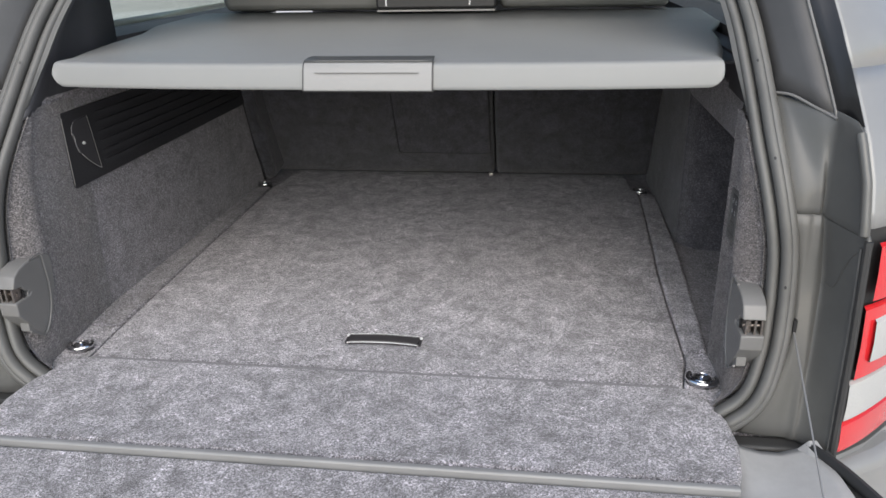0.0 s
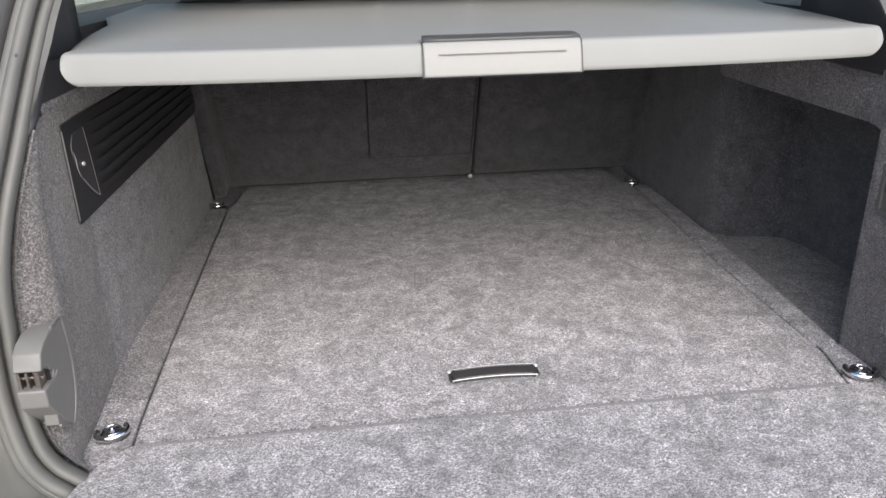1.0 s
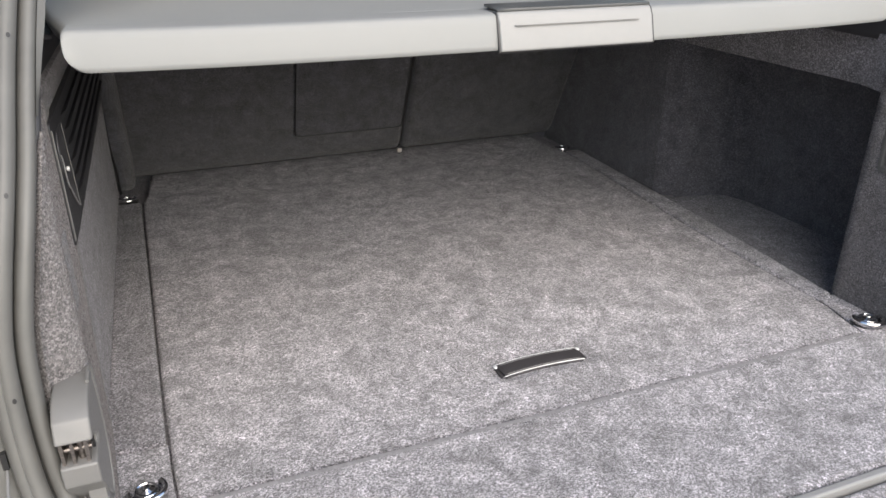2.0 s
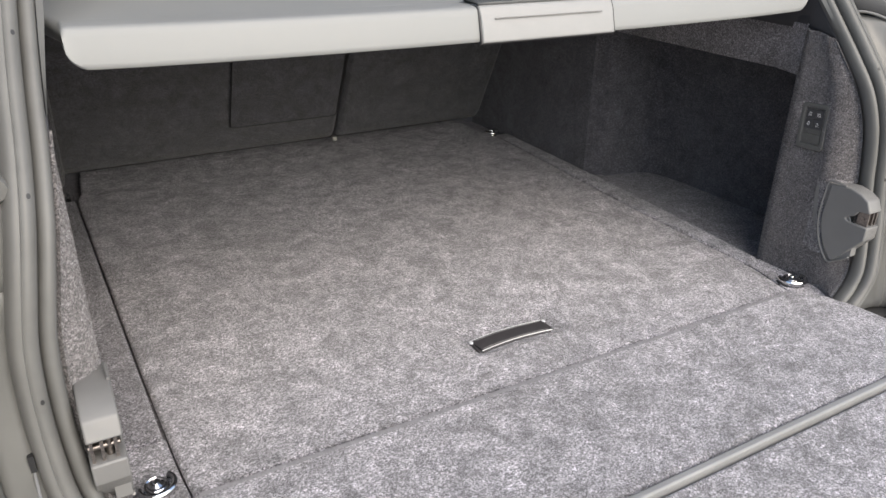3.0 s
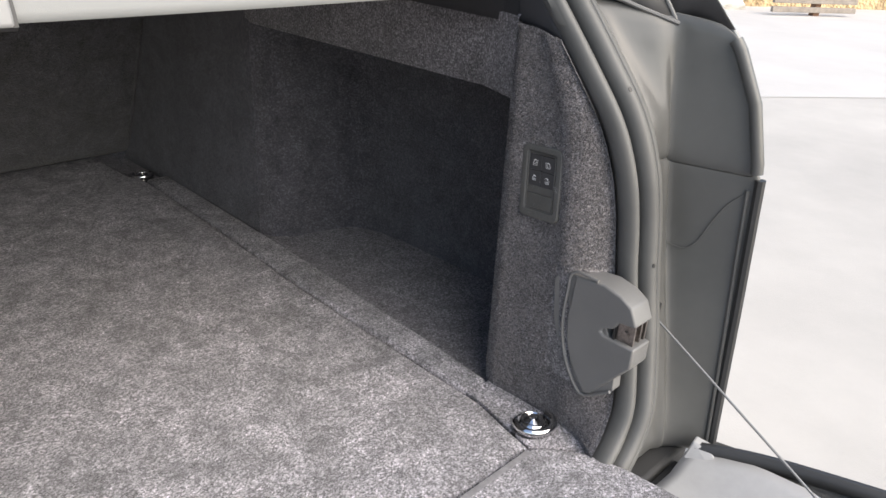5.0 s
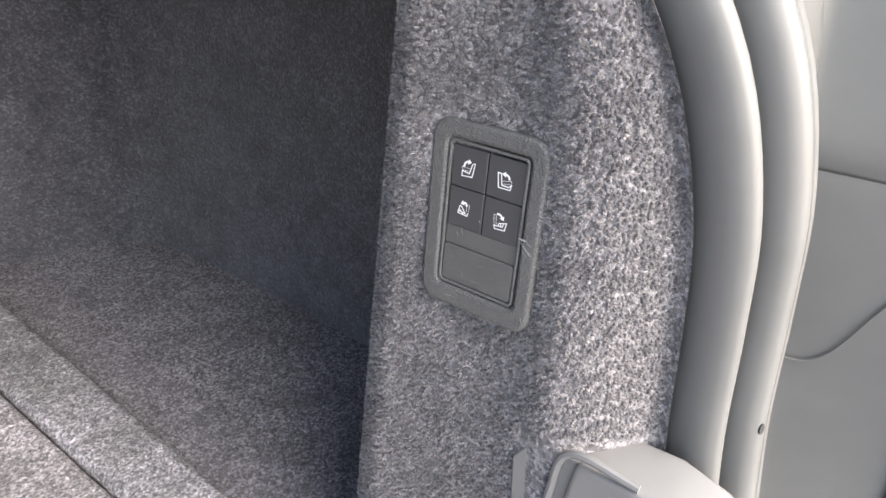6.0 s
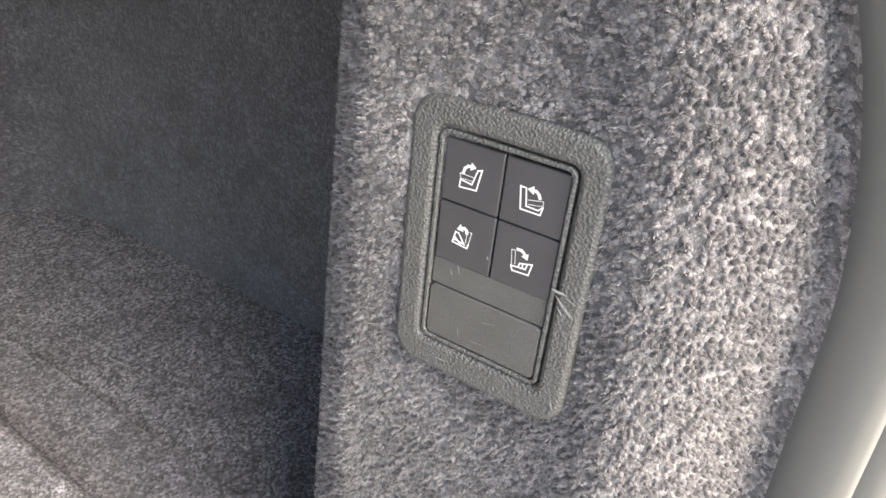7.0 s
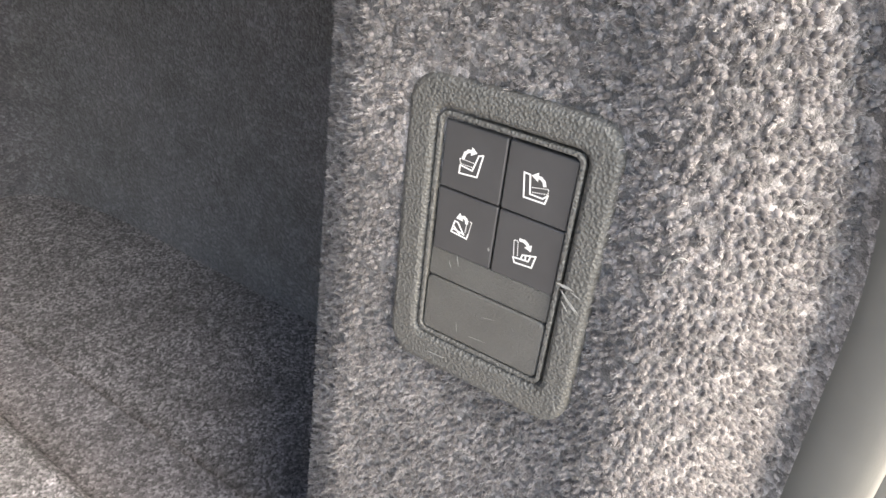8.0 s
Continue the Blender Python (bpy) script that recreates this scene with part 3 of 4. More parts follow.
SIGNS = {   # outlines of the solid seat, dashed seat, arrow's bow and its head, in millimetres
    "back_up": ([[(1.9, 2.4), (3.2, 2.9), (2.1, -3.8), (-3.4, -4.3), (-3.3, -1.9), (0.5, -2.4), (1.9, 2.4)]],
        [[(-3.7, -0.0), (0.9, -0.1)], [(-3.2, -1.5), (0.5, -1.4)], [(-3.7, -0.0), (-3.2, -1.5)]], [(-2.6, 0.5), (-2.2, 1.9), (-1.3, 2.8), (-0.3, 3.0)], (1.3, 2.9)),
    "back_rise": ([[(-4.2, 2.4), (-3.3, -4.4), (2.7, -4.3), (3.2, -1.8), (1.9, -3.1), (-1.7, -3.0), (-2.5, 2.3), (-4.2, 2.4)]],
        [[(-1.5, -1.0), (3.1, -0.0)], [(-1.3, -2.3), (3.1, -1.5)], [(3.1, -0.0), (3.1, -1.5)]], [(1.8, 0.7), (1.4, 1.6), (0.6, 2.2), (-0.3, 2.3)], (-2.1, 2.2)),
    "back_fold": ([[(-3.6, -2.6), (-2.8, 1.1), (-1.8, 1.0), (0.5, -2.2)], [(-3.6, -2.6), (1.5, -3.1), (1.8, -1.7)], [(-3.1, -0.4), (-0.6, -2.8)], [(-3.6, -2.6), (-3.2, -1.5), (0.1, -2.0)]],
        [[(1.1, 2.5), (2.5, 2.6), (1.8, -2.3)], [(1.1, 2.5), (0.8, -1.5)]], [(0.9, 1.9), (0.6, 2.8), (-0.0, 3.2), (-0.9, 3.0)], (-2.5, 2.1)),
    "back_down": ([[(-3.3, -2.7), (-2.7, -4.2), (2.4, -3.8), (3.1, 0.0), (1.7, -0.4), (1.2, -2.3), (-3.3, -2.7)], [(-1.0, -2.2), (-0.7, -1.0), (1.7, -0.4)], [(0.2, -0.8), (0.3, -2.3)]],
        [[(-3.8, 2.5), (-3.2, -2.4)], [(-2.6, 2.6), (-2.1, -2.0)], [(-3.8, 2.5), (-2.6, 2.6)]], [(-1.9, 3.2), (-0.8, 3.2), (0.0, 2.7), (0.5, 2.1)], (1.4, 0.8)),
}


def icon(kind):
    """A folding-seat sign of a solid seat, a dashed seat and a curved arrow."""
    solid, ghost, bow, head = SIGNS[kind]
    bits = [b for line in solid for b in stroke(line, 0.40)] + [b for line in ghost for b in dashes(line, 0.20)] + stroke(bow, 0.85)
    e, h = Vector((*bow[-1], 0)), Vector((*head, 0))
    d = (h - e).normalized()
    q = Vector((-d.y, d.x, 0)) * 1.25
    e = e - d * 0.1
    bits.append(prism([(h.x, h.y), (e.x + q.x, e.y + q.y), (e.x - q.x, e.y - q.y)], 0, 0.1))
    return moved(join(*bits), Matrix.Diagonal((0.00086, 0.00083, 0.001, 1)))


for ci, cj, kind in ((1, 1, "back_up"), (0, 1, "back_rise"), (1, 0, "back_fold"), (0, 0, "back_down")):
    a0, b0 = -0.0168 + ci * 0.0168, -0.0170 + cj * 0.0168
    btn = part("button", slab(rounded(a0, b0, a0 + (0.0161 if ci else 0.0164), b0 + 0.0164, 0.0005), -0.002, 0.0018), M["button"], switch, "smooth black switch with a white seat sign", bevel=0.0004)
    mark = moved(icon(kind), Matrix.Translation((a0 + 0.0083, b0 + 0.0082, 0.00175)) @ Matrix.Diagonal((-1, 1, 1, 1)))
    sign = part("seat_sign", on_panel(mark), M["white"], None, "white printed seat sign", smooth=False)
    sign.parent = btn
    sign.matrix_parent_inverse = btn.matrix_world.inverted()

for a, b, w, h, turn in ((-0.0196, -0.0032, 0.0046, 0.0008, 6), (-0.0212, -0.0066, 0.0072, 0.0006, 44), (-0.0222, -0.0072, 0.0052, 0.0004, 38), (-0.0206, -0.0082, 0.0034, 0.0003, 50), (-0.0226, -0.0044, 0.0030, 0.0003, 20), (0.0085, -0.0068, 0.0032, 0.00022, 75), (0.0105, -0.0085, 0.0022, 0.00018, 70), (0.0008, -0.0004, 0.0011, 0.0005, 80), (0.0062, -0.0255, 0.0030, 0.00012, 80), (0.0, -0.0262, 0.0052, 0.00012, -6), (0.011, -0.0362, 0.0060, 0.00022, -4), (-0.0235, -0.0340, 0.0030, 0.0003, 70), (-0.0022, -0.0188, 0.004, 0.00012, -12)):
    c = 0.0029 if a < -0.017 or b < -0.034 else 0.0022 if b < -0.013 else 0.0019
    b -= 0.0093 if a < -0.017 and b > -0.02 else 0.0113
    bm = moved(prism([(-w / 2, 0), (-w * 0.2, h / 2), (w * 0.3, h * 0.35), (w / 2, 0), (w * 0.1, -h / 2)], 0, 0.00006), Matrix.Translation((a, b, c)) @ Matrix.Rotation(radians(turn), 4, "Z"))
    part("scuff", on_panel(bm), M["scratch"], switch, "pale scuff mark", smooth=False)

part("loose_fibre", sweep(curve([(0.5690, 0.0140, 0.2840), (0.5680, 0.0122, 0.2855), (0.5676, 0.0116, 0.2885), (0.5680, 0.0100, 0.2905), (0.5688, 0.0085, 0.2900)], 5), ring(0.00011, 0.00011, 5), (-1, 0, 0)), M["scratch"], PILLARS[1][0], "pale loose fibre on the carpet")

# ---------------------------------------------------------------- tie-down rings
def tie_down(x, y, turn, size):
    t = thing("tie_down_ring", (0, 0, 0), "polished chrome tie-down eye set in the boot carpet", "tie-down", "boot tie-downs")
    part("base", moved(prism(ring(0.033, 0.031, 28), 0, 0.005), Matrix.Translation((0, 0, -0.006))), M["black"], t, "black base plate", bevel=0.002)
    dome = [[(r * math.cos(2 * math.pi * i / 24), r * math.sin(2 * math.pi * i / 24), z) for i in range(25)] for r, z in ((0.0225, -0.002), (0.0215, 0.004), (0.017, 0.008), (0.0155, 0.0065), (0.0135, 0.006), (0.0125, 0.009), (0.008, 0.011), (0.0075, 0.0095), (0.006, 0.0095), (0.005, 0.0125), (0.0005, 0.0135))]
    part("dome", sheet(dome), M["chrome"], t)
    loop = [Vector((0.027 * math.sin(radians(a)), -0.004 - 0.024 * math.cos(radians(a)), 0.007)) for a in range(-115, 116, 10)]
    part("loop", sweep(loop, ring(0.0052, 0.0048, 10), (0, 0, 1)), M["chrome"], t)
    t.matrix_basis = pose(x, y, -0.0005 if y < 0.5 else -0.004, 0, 0, turn) @ Matrix.Diagonal((size, size, 1.0, 1))
    return t


for x, y, turn, size in ((-0.544, 0.011, 20, 0.74), (0.5445, 0.004, -20, 0.82), (-0.57, 1.022, 10, 0.66), (0.562, 1.022, -10, 0.66)):
    tie_down(x, y, turn, size)

# ---------------------------------------------------------------- pull handle of the floor panel
pull = thing("pull_handle", (0, 0.095, 0), "dark pull handle with chrome edges sunk in the boot floor carpet", "handle")
arc = [Vector((float(x), 0.0972 - 0.0055 * float(x / 0.066) ** 2, -0.0015)) for x in np.linspace(-0.0655, 0.0655, 25)]
part("strap", sweep(arc, [(-0.0172, -0.004), (0.0172, -0.004), (0.0172, -0.0010), (0.0158, 0.0006), (0.007, 0.0014), (-0.007, 0.0014), (-0.0158, 0.0006), (-0.0172, -0.0010)], (0, 0, 1)), M["strap"], pull)
for k in (-1, 1):
    edge = [p + Vector((0, 0.0155 * k, 0.0006)) for p in arc]
    part("chrome_edge", sweep(edge, ring(0.0006 if k < 0 else 0.0004, 0.0006, 8), (0, 0, 1)), M["bright"], pull, "chrome edging")
    part("chrome_line", sweep([p + Vector((0, 0.0120 * k, 0.0009)) for p in arc[1:-1]], ring(0.0004, 0.0004, 6), (0, 0, 1)), M["silver"], pull, "thin chrome line")
    part("end_clip", moved(prism(rounded(-0.0022, -0.0140, 0.0022, 0.0140, 0.0020), 0, 0.0036), Matrix.Translation((0.0680 * k, 0.0920, -0.0054))), M["strap"], pull, "dark end clip", bevel=0.0012)
    part("clip_boss", moved(prism(ring(0.0032, 0.0040, 12), 0, 0.0034, "z"), Matrix.Translation((0.0680 * k, 0.1035, -0.0030))), M["bright"], pull, "small bright boss", bevel=0.0012)

# ---------------------------------------------------------------- load cover
cover = thing("load_cover", (0, 0.5, 0.47), "pale grey vinyl load cover drawn over the boot", "load cover")


def cover_top(y):
    return 0.4955 + (y - 0.09) * 0.020


rows = []
for y, hw in ((0.115, 0.542), (0.13, 0.5445), (0.16, 0.552), (0.22, 0.566), (0.35, 0.588), (0.5, 0.603), (0.65, 0.65), (0.935, 0.66)):
    rows.append([(hw * u, y, cover_top(y) - (0.004 if abs(u) == 1 else 0)) for u in (-1, -0.98, -0.8, -0.5, 0, 0.5, 0.8, 0.98, 1)])
part("board", sheet(rows), M["vinyl"], cover, thick=0.018)
# rear lip with rounded lower corners
lip = []
for u in np.concatenate(([-1, -0.9985, -0.995, -0.99, -0.98, -0.97, -0.96, -0.95, -0.94], np.linspace(-0.93, 0.93, 41), [0.94, 0.95, 0.96, 0.97, 0.98, 0.99, 0.995, 0.9985, 1])):
    x = 0.543 * float(u)
    e = max(0.0, abs(x) - 0.523) / 0.020
    f = max(0.0, abs(x) - 0.5385) / 0.0045
    low = 0.4565 + 0.021 * (1 - math.sqrt(max(0.0, 1 - e * e)))
    top = cover_top(0.1) + 0.0012 - 0.005 * (1 - math.sqrt(max(0.0, 1 - f * f)))
    yb = 0.061 + 0.03 * abs(float(u)) ** 3
    h = top - low
    lip.append([(x, yb + d, low + h * k) for d, k in ((0.075, 0.97), (0.045, 1.0), (0.020, 1.0), (0.0145, 0.985), (0.011, 0.955), (0.009, 0.905), (0.0065, 0.75), (0.003, 0.4), (0.0008, 0.16), (0.0006, 0.07), (0.0022, 0.015), (0.006, 0.0), (0.03, 0.03), (0.06, 0.3), (0.075, 0.9))])
part("rear_lip", sheet(lip), M["vinyl"], cover)
prof = [(0.108, 0.4965), (0.074, 0.4985), (0.0695, 0.4965), (0.0642, 0.487), (0.0572, 0.463), (0.0562, 0.457), (0.060, 0.4545), (0.075, 0.4555), (0.09, 0.47), (0.106, 0.49)]
handle = part("handle", prism(prof, -0.097, 0.1065, "x"), M["silver"], cover, "satin silver pull handle", bevel=0.0018)
part("handle_gap", prism([(y + 0.0012, z - 0.0008) for y, z in prof], -0.0988, 0.1083, "x"), M["rubber_dark"], cover, "dark gap round the handle")
top = []
for y, z, inset in ((0.0715, 0.4985, 0.0), (0.0730, 0.5012, 0.0), (0.095, 0.5030, 0.0005), (0.112, 0.5028, 0.002), (0.120, 0.5015, 0.006), (0.1240, 0.4985, 0.012), (0.1240, 0.4930, 0.012)):
    top.append([(x, y, z) for x in np.linspace(-0.0968 + inset, 0.1063 - inset, 9)])
part("handle_top", sheet(top), M["handle_top"], cover, "dark top strip of the handle", thick=0.003)
line = part("groove", moved(box((-0.078, -0.0008, -0.0006), (0.086, 0.0008, 0.0006)), Matrix.Translation((0, 0.0616, 0.4835))), M["plastic"], None, "thin groove line")
line.parent, line.matrix_parent_inverse = handle, handle.matrix_world.inverted()

# ---------------------------------------------------------------- rear seats
def seat_back(x0, x1, name_label):
    t = thing("rear_seat_back", ((x0 + x1) / 2, 1.17, 0), name_label, "seat back", "rear seat backs")
    prof = [(1.172, 0.004), (1.150, 0.03), (1.02, 0.29), (0.920, 0.49), (0.94, 0.505), (1.0, 0.505), (1.05, 0.47), (1.20, 0.2), (1.30, 0.01)]
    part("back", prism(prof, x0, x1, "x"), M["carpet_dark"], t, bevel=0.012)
    top = [(0.915, 0.515), (0.885, 0.585), (0.872, 0.63), (0.89, 0.672), (0.96, 0.68), (1.02, 0.66), (1.04, 0.56), (0.99, 0.52)]
    part("top_roll", prism(top, x0 + 0.02, x1 - 0.02, "x"), M["leather"], t, "grey leather top of the seat", bevel=0.02)
    return t


def on_back(x, h, lift):
    """A point of the seats' rear face: h metres up along it."""
    d = Vector((0, -0.4472, 0.8944))
    return Vector((x, 1.158, 0.014)) + d * h + Vector((0, -0.8944, -0.4472)) * lift


left_back = seat_back(-0.603, 0.132, "dark carpeted rear seat back, raised, wider part of the split")
seat_back(0.138, 0.603, "dark carpeted rear seat back, raised, narrower part of the split")
plate = rounded(-0.160, 0.080, 0.122, 0.40, 0.012)
n = len(plate)
hat = bm_of([on_back(x, h, -0.002) for x, h in plate] + [on_back(x, h, 0.008) for x, h in plate], [tuple(range(n, 2 * n))] + [(i, (i + 1) % n, n + (i + 1) % n, n + i) for i in range(n)])
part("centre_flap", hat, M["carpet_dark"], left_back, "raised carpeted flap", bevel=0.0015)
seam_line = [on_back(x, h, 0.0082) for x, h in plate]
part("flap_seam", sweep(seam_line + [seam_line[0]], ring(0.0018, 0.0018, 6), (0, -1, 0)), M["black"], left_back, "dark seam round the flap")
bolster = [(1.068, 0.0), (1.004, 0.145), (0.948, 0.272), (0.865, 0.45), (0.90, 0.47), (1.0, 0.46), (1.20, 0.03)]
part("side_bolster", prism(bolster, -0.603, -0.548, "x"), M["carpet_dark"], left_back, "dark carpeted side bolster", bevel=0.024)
part("edge_gap", sweep(curve([(-0.5835 + 0.0018 * math.sin(z * 30), 1.0665 - 0.44 * z, z) for z in (0.004, 0.06, 0.12, 0.18, 0.24, 0.31, 0.40)], 4), ring(0.0032, 0.0045, 8), (0, -1, 0)), M["black"], left_back, "dark gap beside the seat")
part("hinge_bracket", box((0.116, 1.132, 0.005), (0.129, 1.144, 0.017)), M["steel"], left_back, "small bright hinge bracket", bevel=0.002)

rest = thing("centre_headrest", (0, 0.86, 0.53), "glossy black centre headrest with chrome lines", "headrest")
part("shell", prism(rounded(-0.153, 0.522, 0.153, 0.66, 0.01), 0.86, 0.94, "y"), M["black"], rest, bevel=0.006)
for x in (-0.128, 0.085):
    part("chrome_strip", box((x, 0.857, 0.53), (x + 0.004, 0.861, 0.65)), M["chrome"], rest, "chrome strip")
part("lower_edge", box((-0.150, 0.855, 0.516), (0.150, 0.90, 0.5205)), M["silver"], rest, "pale lower edge", bevel=0.001)
for x in (-0.36, 0.36):
    h = thing("headrest", (x, 0.95, 0.6), "grey leather rear headrest", "headrest", "outer headrests")
    part("cushion", prism(rounded(x - 0.13, 0.60, x + 0.13, 0.78, 0.04), 0.86, 0.96, "y"), M["leather"], h, bevel=0.025)

# ---------------------------------------------------------------- car body round the opening
body = thing("car_body", (0, 0, GROUND), "grey-painted rear body of the car, tailgate open", "car")
GRV = sorted((z, x, y) for x, y, z in SEAL if z > -0.001)
BEND = [(-0.05, 0.645, -0.098), (0.0, 0.648, -0.092), (0.1, 0.652, -0.075), (0.2, 0.654, -0.052), (0.3, 0.658, -0.037), (0.35, 0.655, -0.030), (0.43, 0.632, 0.018), (0.5, 0.615, 0.072), (0.6, 0.592, 0.145), (0.95, 0.51, 0.42)]
CHAN = [(-0.05, 0.662, -0.104), (0.0, 0.665, -0.098), (0.1, 0.672, -0.075), (0.21, 0.680, -0.047), (0.3, 0.672, -0.037), (0.35, 0.672, -0.030), (0.43, 0.672, -0.020), (0.5, 0.658, 0.025), (0.6, 0.635, 0.09), (0.95, 0.55, 0.37)]
EDGE = [(-0.05, 0.700, -0.142), (0.0, 0.699, -0.139), (0.15, 0.699, -0.131), (0.31, 0.696, -0.122), (0.37, 0.694, -0.106), (0.42, 0.688, -0.082), (0.52, 0.679, 0.008), (0.6, 0.665, 0.075), (0.95, 0.58, 0.34)]


def columns(z):
    g, b, c, e = (Vector((*lerp(z, t), z)) for t in (GRV, BEND, CHAN, EDGE))
    g = g + Vector((0.022, 0.004, 0))
    return g, b, c, e


def outer(z, e):
    return [e + Vector(d) for d in ((0, 0, 0), (0.006, 0.002, 0), (0.03, 0.017, 0), (0.07, 0.046, 0), (0.12, 0.095, 0), (0.17, 0.18, 0), (0.205, 0.34, 0), (0.225, 0.9, 0), (0.225, 2.3, 0))]


def bez(a, b, c, d, n):
    return [a * (1 - u) ** 3 + b * 3 * u * (1 - u) ** 2 + c * 3 * u * u * (1 - u) + d * u ** 3 for u in (i / n for i in range(n + 1))]


def flip(s, rows):
    return [[(s * p[0], p[1], p[2]) for p in r] for r in rows]


for s, side in SIDES:
    def face(z0, z1, push, steps, rise):
        rows = []
        for z in sorted([*np.linspace(z0, z1, steps), z0 + 0.002, z0 + 0.005, z0 + 0.009, z1 - 0.002, z1 - 0.005, z1 - 0.009]):
            end = max(0.0, 1 - min(z - z0, z1 - z) / 0.012)
            roll = Vector((-push, 0.010 * end * end, 0))
            row = []
            for k in range(29):
                # the upper seam climbs towards the seal
                g, b, c, e = columns(float(z) + rise * (1 - k / 28) * ((z - z0) / (z1 - z0)) ** 2)
                pts = curve([g, g.lerp(b, 0.55) + Vector((0, -0.002, 0)), b, b.lerp(c, 0.6) + Vector((0, -0.002, 0)), c, c.lerp(e, 0.35) + Vector((0, 0.002, 0)), c.lerp(e, 0.75), e], 4)
                row.append(pts[k] + roll)
            rows.append(row)
        return flip(s, rows)
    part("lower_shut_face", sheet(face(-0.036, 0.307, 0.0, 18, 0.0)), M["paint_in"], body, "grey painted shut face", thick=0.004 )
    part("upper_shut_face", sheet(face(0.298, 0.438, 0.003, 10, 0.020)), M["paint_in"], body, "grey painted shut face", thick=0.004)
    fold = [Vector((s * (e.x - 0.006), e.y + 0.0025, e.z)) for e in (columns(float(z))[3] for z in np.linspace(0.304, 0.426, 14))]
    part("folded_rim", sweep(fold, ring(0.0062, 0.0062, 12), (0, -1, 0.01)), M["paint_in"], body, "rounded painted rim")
    rows, black = [], []
    for z in np.linspace(0.434, 0.93, 16):
        g, b, c, e = columns(float(z))
        lift = 0.022 * (0.93 - z) / 0.496
        g2, b2, c2, e2 = columns(float(z) + lift)
        g3, b3, c3, e3 = columns(float(z) + lift * 0.5)
        rows.append([g2, b2, b3.lerp(c3, 0.5), c])
        black.append([c + Vector((0.001, -0.002, 0)), c.lerp(e, 0.3) + Vector((0.006, 0, 0)), c.lerp(e, 0.9), e, e + Vector((0.004, 0.004, 0))])
    part("pillar_face", sheet(flip(s, rows)), M["pillar_gloss"], body, "glossy dark grey pillar face", thick=0.003)
    part("pillar_edge", sheet(flip(s, black)), M["gloss"], body, "gloss black pillar edge", thick=0.003)
    seam = curve([Vector(p) + Vector((-s * 0.001, -0.002, 0.0)) for p in flip(s, rows)[0]], 6)
    part("seam_bead", sweep(seam, ring(0.0022, 0.0026, 8), (0, -1, 0.2)), M["plastic"], body, "thin pale seam bead")
    bead = [Vector(r[3]) for r in flip(s, rows)]
    part("pillar_bead", sweep(bead, ring(0.0022, 0.0022, 8), (0, -1, 0.1)), M["plastic"], body, "thin pale bead")
    q = [outer(float(z), columns(float(z))[3]) for z in np.linspace(0.314, 0.50, 10)]
    part("quarter_panel", sheet(flip(s, q)), M["paint"], body, thick=0.004)
    q = [outer(float(z), columns(float(z))[3])[:7] for z in np.linspace(0.50, 0.93, 10)]
    part("rear_pillar", sheet(flip(s, q)), M["paint"], body, thick=0.004)
    q = [[p + Vector((0.002, 0.030, 0)) for p in outer(z, columns(z)[3])] for z in (-0.60, -0.045, 0.1, 0.2, 0.31)]
    part("lower_quarter", sheet(flip(s, q)), M["paint"], body, thick=0.004)

    light = thing("tail_lamp", (s * 0.75, -0.1, 0.1), "red and clear striped tail lamp beside the boot opening", "tail lamp", "tail lamps")
    def lens(z0, z1, dx, dy, first):
        rows = []
        for z, rim in ((z0, 0.010), (z0 + 0.003, 0.002), ((z0 + z1) / 2, 0.0), (z1 - 0.003, 0.002), (z1, 0.010)):
            o = outer(z, columns(z)[3])
            rows.append([p + Vector((dx, dy + rim, 0)) for p in bez(o[0], o[2], o[4], o[5], 10)[first:]])
        return sheet(flip(s, rows))
    for z0, z1, kind, lab in ((0.206, 0.288, "lens_red", "red lens"), (0.087, 0.198, "lens_red", "red lens"), (0.021, 0.084, "lens_clear", "clear ribbed lens"), (-0.030, 0.018, "lens_red", "red lens")):
        part("lens", lens(z0, z1, 0.012 + max(0.0, z0) * 0.055, 0.012, 0), M[kind], light, lab)
    for z0, z1, first in ((0.222, 0.284, 2), (0.112, 0.178, 1)):
        part("lens_window", lens(z0, z1, 0.019 + z0 * 0.055, 0.0118, first), M["lens_clear"], light, "clear lens")
    part("lamp_housing", sheet(flip(s, [[p + Vector((0.004, 0.024, 0)) for p in outer(z, columns(z)[3])[:7]] for z in (-0.045, 0.1, 0.305)])), M["rubber_dark"], light, "dark lamp housing")

    strip = [Vector((s * e.x, e.y, e.z)) for e in (columns(float(z))[3] for z in np.linspace(-0.04, 0.297, 14))]
    part("edge_strip", sweep(strip, ring(0.0055, 0.0055, 8), (0, -1, 0.01)), M["rubber_dark"], body, "dark rubber edge strip")
    groove = []
    for u, z in ((0.0, 0.211), (0.15, 0.208), (0.4, 0.2065), (0.52, 0.208), (0.6, 0.214), (0.66, 0.224), (0.74, 0.243), (0.84, 0.266), (0.95, 0.283)):
        g, b, c, e = columns(z)
        pt = bez(b.lerp(c, 0.9), c, c.lerp(e, 0.3), e, 100)[int(u * 100)]
        groove.append((s * (pt.x - 0.0008), pt.y - 0.0004, pt.z))
    part("pressed_groove", sweep(curve(groove, 4), ring(0.0006, 0.0006, 6), (-s, -0.4, 0)), M["paint_in"], body, "dark pressed groove")
    bead_line = [Vector((s * (p.x - 0.0012), p.y - 0.001, p.z)) for p in (columns(float(z))[2].lerp(columns(float(z))[3], 0.88) for z in np.linspace(-0.035, 0.285, 14))]
